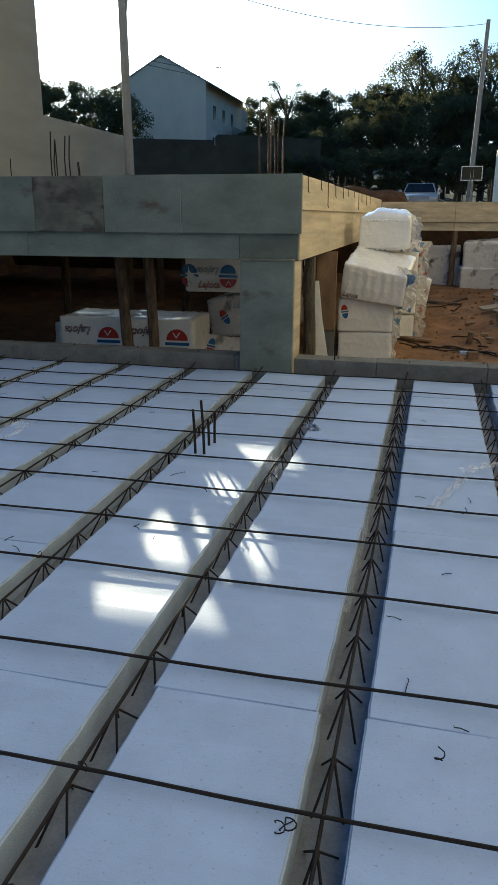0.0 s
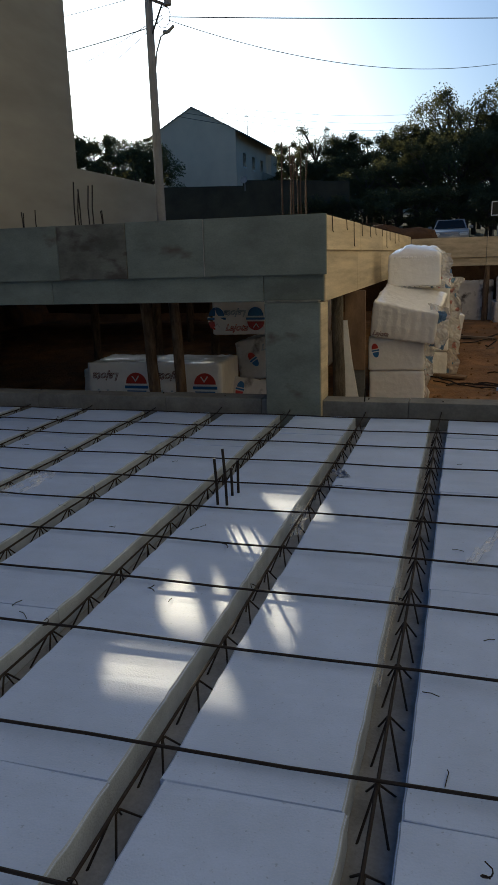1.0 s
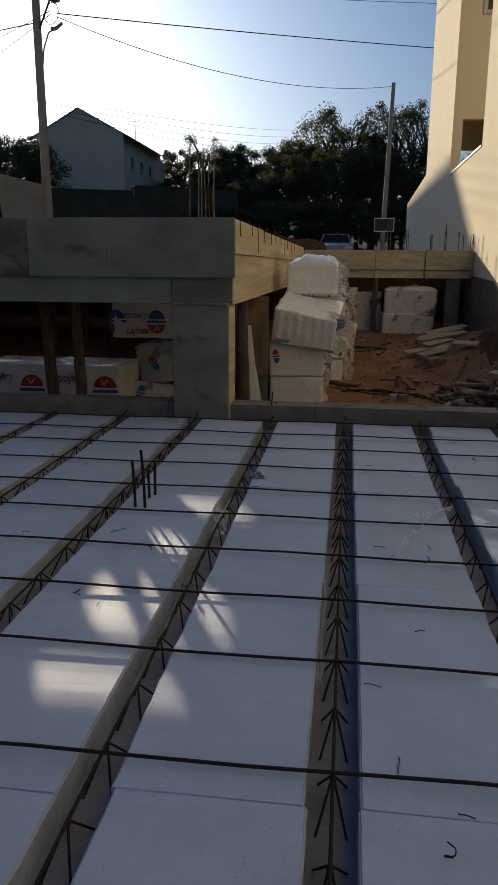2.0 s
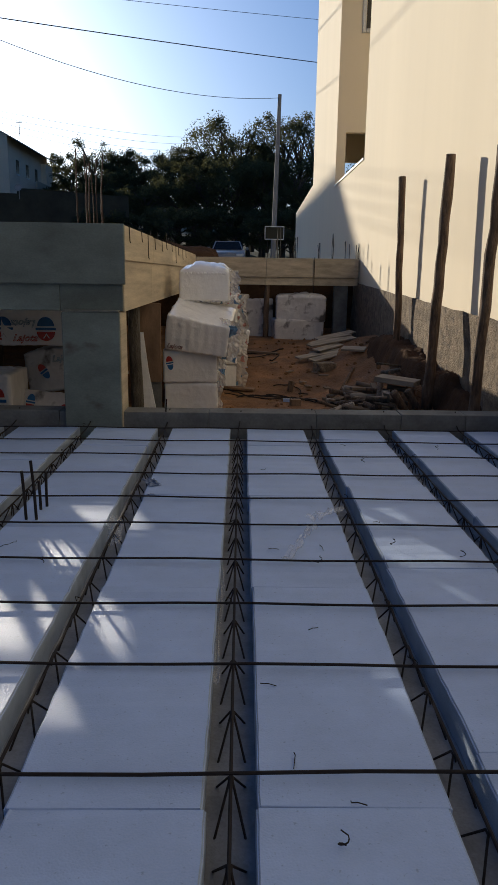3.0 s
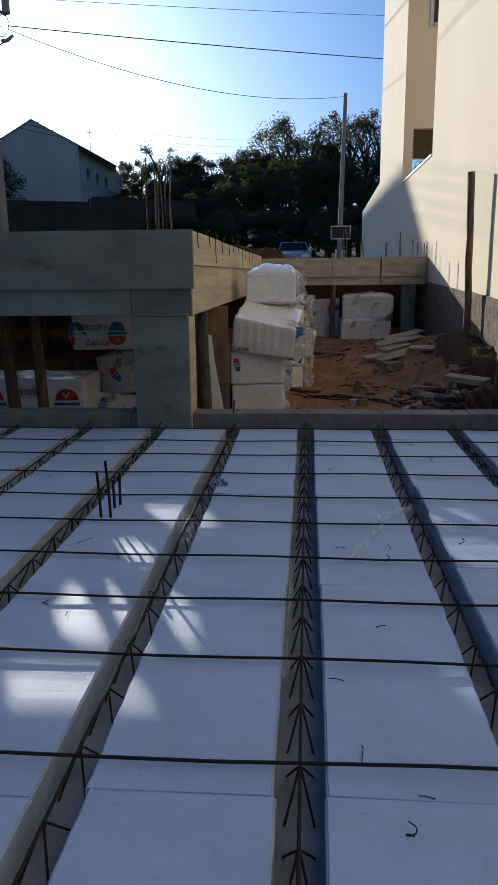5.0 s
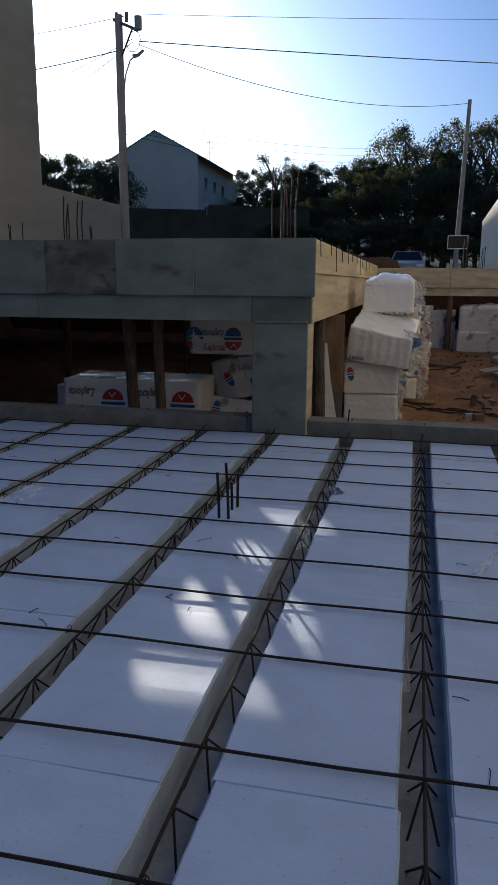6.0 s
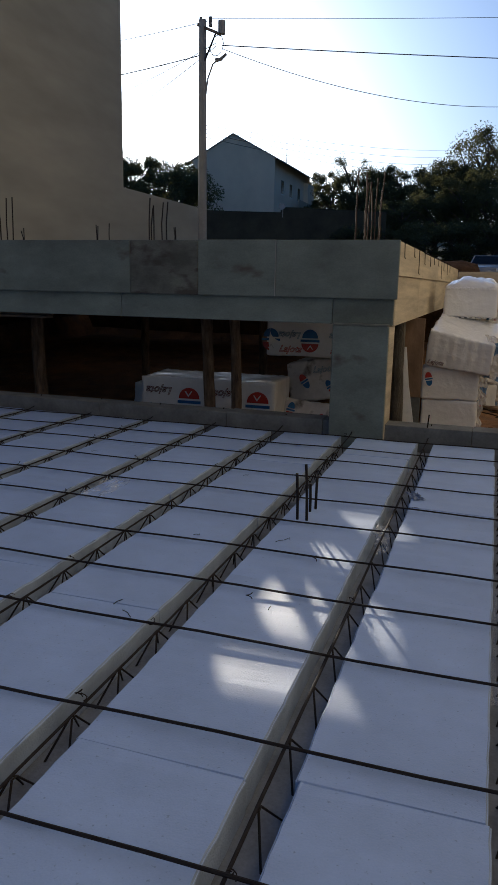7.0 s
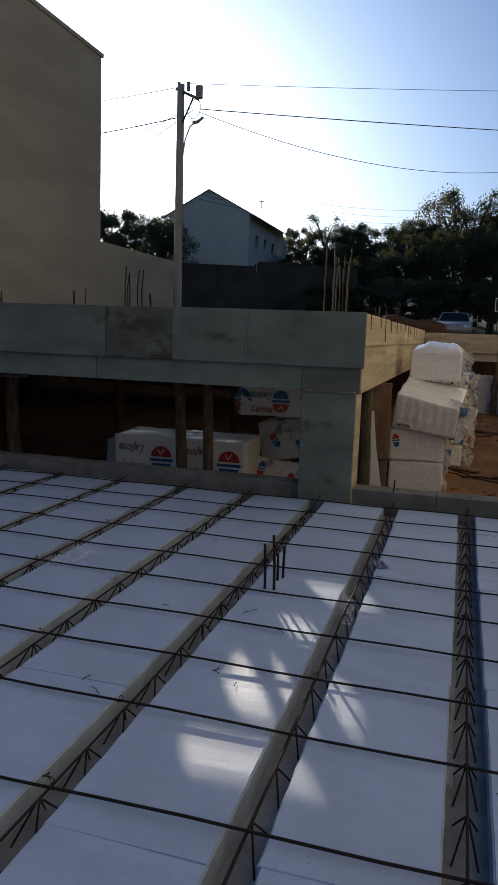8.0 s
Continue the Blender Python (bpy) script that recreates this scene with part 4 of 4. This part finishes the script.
# bank of dark earth against the rough base
kb = bmesh.new()
bmesh.ops.create_grid(kb, x_segments=30, y_segments=190, size=0.5)
for v in kb.verts:
    u, w = v.co.x + 0.5, v.co.y + 0.5
    y = 5.75 + 6.3 * w
    toe = 1.80 - 0.24 * smooth(7.2, 8.2, y)
    x = toe + (2.07 - toe) * u
    foot = -0.42 + 0.42 * smooth(7.5, 12, y)
    crest = -0.06 + 0.22 * smooth(5.8, 7.5, y) + 0.14 * smooth(7.5, 9.2, y) - 0.40 * smooth(9.6, 11.9, y) + 0.05 * noise.noise((y * 3, 1, 7))
    v.co = (x, y, foot + (crest - foot) * smooth(0, 0.55, u) + 0.045 * noise.noise((x * 6, y * 6, 2)) + 0.03 * noise.noise((x * 15, y * 15, 2)) + 0.014 * noise.noise((x * 37, y * 37, 5)))
bank = part("earth_bank", kb, DARKSOIL, None, "", True)
tagged(bank, "dark earth banked up against the rough base", "soil", "", "structure")
sb = bmesh.new()
for i in range(260):
    x, y = rnd.uniform(-0.4, 1.9), rnd.uniform(6.2, 13)
    s = rnd.uniform(0.008, 0.03)
    m = pose(x, y, height(x, y) + s * 0.2, rnd.uniform(0, 90), rnd.uniform(0, 90), rnd.uniform(0, 90))
    geo = bmesh.ops.create_icosphere(sb, subdivisions=1, radius=s, matrix=m)
    for v in geo["verts"]:
        v.co += Vector((rnd.uniform(-1, 1), rnd.uniform(-1, 1), rnd.uniform(-1, 1))) * s * 0.25
clods = part("soil_clods", sb, SOIL)
tagged(clods, "scattered clods of orange soil", "soil", "", "stuff")

# ---- street: poles, cables, car, sign ----
def ray_at(az, d):
    return -0.1 - d * math.sin(radians(az)), 0.4 + d * math.cos(radians(az))


P1 = Vector((*ray_at(22.35, 27), 0))
pole = thing("utility_pole", "concrete utility pole with crossarm, transformer and street lamp", "utility pole", "street poles", at=(P1.x, P1.y, 1.7))
part("mast", tubed([(0.03, 0, -1.2), (0, 0, 8.05)], 0.17, 10, 0.13), POLE, pole)
arm = Vector((0.82, -0.45, 0)).normalized()
part("crossarm", tubed([arm * -0.25 + Vector((0, 0, 7.95)), arm * 0.95 + Vector((0, 0, 7.4))], 0.065, 4), TIMBER, pole)
part("brace", tubed([Vector((0, 0, 6.6)), arm * 0.7 + Vector((0, 0, 7.5))], 0.03, 5), STEEL, pole)
part("transformer", tubed([arm * 1.0 + Vector((0, 0, 7.4)), arm * 1.0 + Vector((0, 0, 7.80))], 0.125, 10), POLE, pole, "grey transformer can")
part("insulator", tubed([arm * 0.42 + Vector((0, 0, 7.75)), arm * 0.42 + Vector((0, 0, 8.05))], 0.06, 7), LIP, pole)
part("insulator", tubed([arm * -0.1 + Vector((0, 0, 8.0)), arm * -0.1 + Vector((0, 0, 8.15))], 0.05, 7), LIP, pole)
part("lamp_arm", tubed([(0.1, 0, 5.5), (0.2, 0, 6.2), (0.42, -0.1, 6.62), (0.6, -0.15, 6.7)], 0.028, 6), POLE, pole)
part("lamp_head", tubed([(0.55, -0.14, 6.72), (0.72, -0.18, 6.72), (0.95, -0.24, 6.85)], 0.075, 8, 0.045), POLE, pole)
part("cable_loop", tubed([arm * (0.75 + 0.35 * math.cos(k * 0.7)) + Vector((0, 0, 7.1 + 0.32 * math.sin(k * 0.7))) for k in range(10)], 0.014, 4), WIRE, pole)
P2 = Vector((*ray_at(-2.75, 36), 0))
pole2 = thing("utility_pole", "slim grey utility pole without fittings", "utility pole", "street poles", at=(P2.x, P2.y, 1.7))
part("mast", tubed([(-0.14, 0, -1.0), (0.05, 0, 7.35)], 0.13, 9, 0.085), POLE, pole2)


def cable(a, b, sag, r=0.02):
    a, b = Vector(a), Vector(b)
    ob = part("cable", tubed([a.lerp(b, i / 24) - Vector((0, 0, 4 * sag * (i / 24) * (1 - i / 24))) for i in range(25)], r, 4), WIRE)
    tagged(ob, "black overhead cable strung between street poles", "cable", "overhead cables")


h1 = Vector((P1.x, P1.y, 1.7))
def sight(az, el, d):
    x, y = ray_at(az, d)
    return Vector((x, y, 1.1 + d * math.tan(radians(el))))


cable(h1 + Vector((0.9, -0.5, 6.95)), (P2.x, P2.y, 8.9), 0.75, 0.014)
cable(h1 + Vector((0.9, -0.5, 7.05)), sight(-14, 13.4, 40), 0.1, 0.018)
cable(h1 + Vector((0.35, -0.2, 8.0)), sight(-14, 16.2, 40), 0.1, 0.009)
for i in range(4):
    cable(h1 + Vector((0.15, 0, 4.70 - 0.13 * i)), sight(1.5, 9.75 - 0.34 * i, 84), 0.6 + 0.15 * i, 0.0105)
cable(h1 + Vector((0.2, 0, 7.0)), sight(40, 11.5, 34), 0.2)
cable(h1 + Vector((0.6, -0.3, 7.2)), sight(30, 12.2, 38), 0.1, 0.013)
cable(h1 + Vector((0.6, -0.3, 7.1)), sight(29, 11.0, 38), 0.1, 0.013)
cable(h1 + Vector((0.2, 0, 8.0)), sight(36, 14.5, 34), 0.1, 0.012)

CX, CY = ray_at(0.9, 38)
car = thing("car", "silver hatchback car parked on the street", "car", at=(CX, CY, 1.17))
body = [(-2.0, 0.35), (-2.05, 0.75), (-1.75, 0.88), (-0.9, 0.98), (1.2, 0.98), (2.0, 0.92), (2.05, 0.4)]
bm = prism(body, "x", -0.86, 0.86)
bmesh.ops.bevel(bm, geom=list(bm.edges), offset=0.07, segments=2, affect="EDGES")
part("body", bm, SILVER, car, "", True)
bm = prism([(-1.0, 0.96), (-0.25, 1.42), (0.9, 1.46), (1.7, 0.96)], "x", -0.78, 0.78)
for v in bm.verts:
    if v.co.z > 1.2:
        v.co.x *= 0.8
part("cabin", bm, SILVER, car)
bm = bmesh.new()
bm.faces.new([bm.verts.new(p) for p in ((-0.71, -0.97, 1.0), (0.71, -0.97, 1.0), (0.57, -0.32, 1.39), (-0.57, -0.32, 1.39))])
bmesh.ops.solidify(bm, geom=list(bm.faces), thickness=0.03)
part("windscreen", bm, GLASS, car, "dark windscreen")
for s in (-1, 1):
    part("mirror", boxed(s * 0.95 - 0.09, s * 0.95 + 0.09, -0.75, -0.65, 0.98, 1.12, 0.03), SILVER, car)
    part("headlight", boxed(s * 0.62 - 0.18, s * 0.62 + 0.18, -2.05, -1.85, 0.62, 0.78, 0.03), WHITE, car)
    part("side_window", prism([(-0.6, 1.02), (-0.2, 1.36), (0.85, 1.38), (1.3, 1.02)], "x", s * 0.70 - 0.02, s * 0.70 + 0.02), GLASS, car)
    for y in (-1.3, 1.3):
        w = part("wheel", tubed([(s * 0.62, y, 0.31), (s * 0.84, y, 0.31)], 0.31, 16), RUBBER, car)
        part("rim", tubed([(s * 0.83, y, 0.31), (s * 0.86, y, 0.31)], 0.2, 12), SILVER, w)

SX, SY = ray_at(-2.66, 34)
sign = thing("sign_board", "dark board with a white painted frame beside a pole", "sign", at=(SX, SY, 1.70))
part("board", boxed(-0.42, 0.42, 0.0, 0.03, 0.86, 1.40), DARKGREEN, sign)
for a in ((-0.44, 0.44, 1.38, 1.42), (-0.44, 0.44, 0.83, 0.87), (-0.44, -0.405, 0.87, 1.38), (0.405, 0.44, 0.87, 1.38)):
    part("frame_bar", boxed(a[0], a[1], -0.02, 0.035, a[2], a[3], 0.005), WHITE, sign)
for x in (-0.3, 0.3):
    part("leg", boxed(x - 0.012, x + 0.012, 0.04, 0.09, -0.6, 1.2), STEEL, sign)

# ---- house on the rise ----
HX, HY = ray_at(20.0, 70)
house = thing("house", "white two-storey house with a gabled roof on the rise", "house", at=(HX, HY, 0))
W, Z0, ZE, ZT = 4.0, 5.0, 12.15, 14.36
part("wall", prism([(-W, Z0), (W, Z0), (W, ZE), (0, ZT - 0.1), (-W, ZE)], "y", 0, 13), WHITEWALL, house)
for s in (-1, 1):
    part("roof", prism([(0, ZT), (s * (W + 0.9 if s > 0 else W + 0.35), ZE - (0.40 if s > 0 else 0.1)), (s * (W + 0.9 if s > 0 else W + 0.35), ZE - (0.50 if s > 0 else 0.20)), (0, ZT - 0.10)], "y", -0.12, 13.4), ROOF, house, "dark tiled roof slope")
for y, z in ((2.2, 9.3), (5.2, 9.3), (8.2, 9.3), (11, 9.3), (6.5, 7.2), (10, 7.2)):
    w = part("window", boxed(W - 0.05, W + 0.03, y, y + 0.8, z, z + 1.2), GLASS, house)
    part("frame", boxed(W + 0.03, W + 0.06, y - 0.06, y + 0.86, z - 0.08, z), WHITE, w)
part("balcony", boxed(W, W + 0.7, 6.2, 12.5, 8.2, 8.35), WHITEWALL, house)
part("balcony_rail", boxed(W + 0.62, W + 0.7, 6.2, 12.5, 8.35, 9.2), GREYWALL, house)
part("rear_wing", boxed(W - 0.2, W + 0.5, 10.5, 13, Z0, ZE - 0.9), WHITEWALL, house)
part("aerial", tubed([(W * 0.7, 8, ZT - 2), (W * 0.7, 8, ZT + 0.4)], 0.035, 5), POLE, house)
part("aerial_bar", tubed([(W * 0.7 - 0.3, 8, ZT + 0.25), (W * 0.7 + 0.3, 8, ZT + 0.25)], 0.03, 5), POLE, house)
# dark screened fence along the far side of the street
fence = thing("screen_fence", "long dark green screen fence below the house", "fence", kind="structure")
fa, fb = Vector(ray_at(24.5, 50)), Vector(ray_at(-9, 58))
for i in range(8):
    a, b = fa.lerp(fb, i / 18), fa.lerp(fb, (i + 1) / 18)
    top = 5.72 if i < 4 else 6.25 - 0.05 * i
    d = (b - a).normalized()
    nrm = Vector((-d.y, d.x)) * 0.08
    bm = bmesh.new()
    vs = [bm.verts.new((p.x, p.y, z)) for z in (0.6, top) for p in (a, b, b + nrm, a + nrm)]
    for q in ((0, 1, 2, 3), (4, 5, 6, 7), (0, 1, 5, 4), (1, 2, 6, 5), (2, 3, 7, 6), (3, 0, 4, 7)):
        bm.faces.new([vs[k] for k in q])
    part("panel", bm, DARKGREEN, fence)
ob = part("satellite_dish", tubed([(0, 0, 0), (0, -0.1, 0.03), (0, -0.18, 0.06)], 0.05, 12, 0.24), POLE)
tagged(ob, "small grey satellite dish above the fence", "satellite dish")
ob.location = (*ray_at(16.2, 49.0), 5.9)
ob = part("dish_mast", tubed([(0, 0, 0), (0, 0, 0.6)], 0.03), POLE, ob)
ob.location = (0, 0.05, -0.6)

# ---- trees ----
def crown_mesh(seed, h, w, leaves, size):
    """Leaf clumps round the ends of limbs, with gaps between them."""
    rnd = random.Random(seed)
    cl = []
    for i in range(34):
        a, r, z = rnd.uniform(0, 6.283), w * math.sqrt(rnd.random()) * 0.85, rnd.random()
        k = 1 - 0.55 * abs(z - 0.4)
        cl.append((Vector((r * k * math.cos(a), r * k * math.sin(a), h * (0.42 + 0.55 * z))), rnd.uniform(0.09, 0.22) * w))
    verts, faces = [], []
    for i in range(leaves):
        c, r = cl[rnd.randrange(len(cl))]
        d = Vector((rnd.gauss(0, 1), rnd.gauss(0, 1), rnd.gauss(0, 0.75)))
        p = c + d.normalized() * r * (rnd.random() ** 0.5) * 1.05
        u = Vector((rnd.gauss(0, 1), rnd.gauss(0, 1), rnd.gauss(0, 1))).normalized()
        v = u.orthogonal().normalized()
        v.rotate(Matrix.Rotation(rnd.uniform(0, 6.28), 3, u))
        s = size * rnd.uniform(0.6, 1.3)
        t = u.cross(v)
        n = len(verts)
        verts += [tuple(p - v * s), tuple(p + t * s * 0.5), tuple(p + v * s), tuple(p - t * s * 0.5)]
        faces.append((n, n + 1, n + 2, n + 3))
    me = bpy.data.meshes.new("crown")
    me.from_pydata(verts, [], faces)
    me.materials.append(LEAF)
    return me, [c for c, r in cl]


def tree(seed, h, w, leaves, size):
    t = thing("tree", "dark green broadleaf tree against the evening sky", "tree", "trees on the hillside")
    me, tips = crown_mesh(seed, h, w, leaves, size)
    ob = new("crown", me)
    ob.parent = t
    bm = bmesh.new()
    tube(bm, [(0, 0, -1), (0.1, 0, h * 0.25), (0, 0.1, h * 0.5), (0, 0, h * 0.8)], 0.024 * h, 8, 0.006 * h)
    for c in tips[:20]:
        base = Vector((0, 0, min(c.z * 0.7, h * 0.6)))
        tube(bm, [base, base.lerp(c, 0.5) + Vector((0, 0, 0.03 * h)), c], 0.009 * h, 5, 0.003 * h)
    part("trunk", bm, BARK, t)
    return t


kinds = [tree(31, 9, 3.6, 12000, 0.085), tree(32, 11, 4.0, 13000, 0.088), tree(33, 8, 3.4, 11000, 0.082), tree(34, 10, 2.9, 7000, 0.085), tree(35, 7, 4.2, 12000, 0.085), tree(36, 10, 4.4, 5600, 0.085)]
# (degrees left of the lot's axis, distance, elevation of the top in degrees)
spots = [(26.3, 60, 9.0, 1), (24.3, 58, 8.5, 4), (23.2, 61, 8.9, 3), (28.8, 62, 9.1, 0), (27.3, 66, 9.3, 4), (25.2, 64, 9.1, 0), (23.7, 60, 8.6, 2), (30.5, 66, 9.0, 4), (33, 66, 9.2, 1),
         (13.2, 92, 7.7, 2), (12.4, 84, 8.4, 4), (11.0, 82, 9.3, 5), (9.5, 78, 8.6, 0), (8.4, 80, 8.6, 4), (7.2, 76, 8.9, 2), (5.9, 72, 8.7, 0), (4.6, 68, 9.0, 4), (3.5, 66, 9.2, 1),
         (2.4, 66, 10.3, 5), (1.3, 62, 11.2, 5), (0.0, 62, 11.2, 5), (-0.9, 66, 9.8, 0), (-2.0, 64, 9.4, 1), (-3.2, 60, 11.6, 5), (-4.4, 62, 11.5, 5), (-5.6, 60, 11.0, 5), (-7.6, 62, 6.3, 4), (-9.6, 64, 6.3, 4),
         (12.6, 76, 6.9, 0), (11.4, 74, 7.0, 2), (10.2, 74, 7.2, 4), (9.0, 72, 7.3, 1), (13.6, 82, 6.4, 2), (7.9, 70, 7.4, 4),
         (9.6, 62, 6.0, 4), (7.2, 60, 6.4, 0), (4.8, 58, 7.0, 4), (2.6, 56, 8.0, 2), (0.4, 56, 8.6, 4), (-1.8, 56, 8.4, 0), (-4.0, 56, 8.8, 2), (11.8, 62, 5.6, 2), (-6.3, 56, 6.5, 4),
         (12.2, 66, 5.2, 4), (10.6, 60, 4.4, 2), (6.0, 54, 4.6, 2), (1.5, 53, 5.0, 0), (-3.0, 53, 5.0, 4), (3.6, 60, 8.4, 0), (-0.6, 60, 9.4, 2),
         (9.4, 51, 4.6, 4), (7.0, 51, 4.2, 2), (4.9, 50.5, 4.9, 4), (2.9, 51, 4.4, 2), (0.6, 51, 4.9, 4), (-1.5, 51, 4.5, 2), (-3.8, 51, 4.9, 4), (-5.9, 51, 4.4, 2), (11.4, 51, 4.0, 4)]
for i, (az, d, el, k) in enumerate(spots):
    x, y = ray_at(az, d)
    top = 1.1 + d * math.tan(radians(el))
    z = height(x, y)
    h0 = (9, 11, 8, 10, 7, 10)[k] * 1.04
    s = max(0.35, (top - z) / h0)
    m = Matrix.Translation((x, y, z)) @ pose(0, 0, 0, 0, 0, i * 77) @ Matrix.Diagonal((max(0.85, min(s, 1.25)), max(0.85, min(s, 1.25)), s, 1))
    c = copy_thing(kinds[k], m)
for k, t in enumerate(kinds):
    x, y = ray_at((35.5, -14, 38, -17, 41, 44)[k], (74, 70, 70, 72, 68, 70)[k])
    t.location = (x, y, height(x, y))
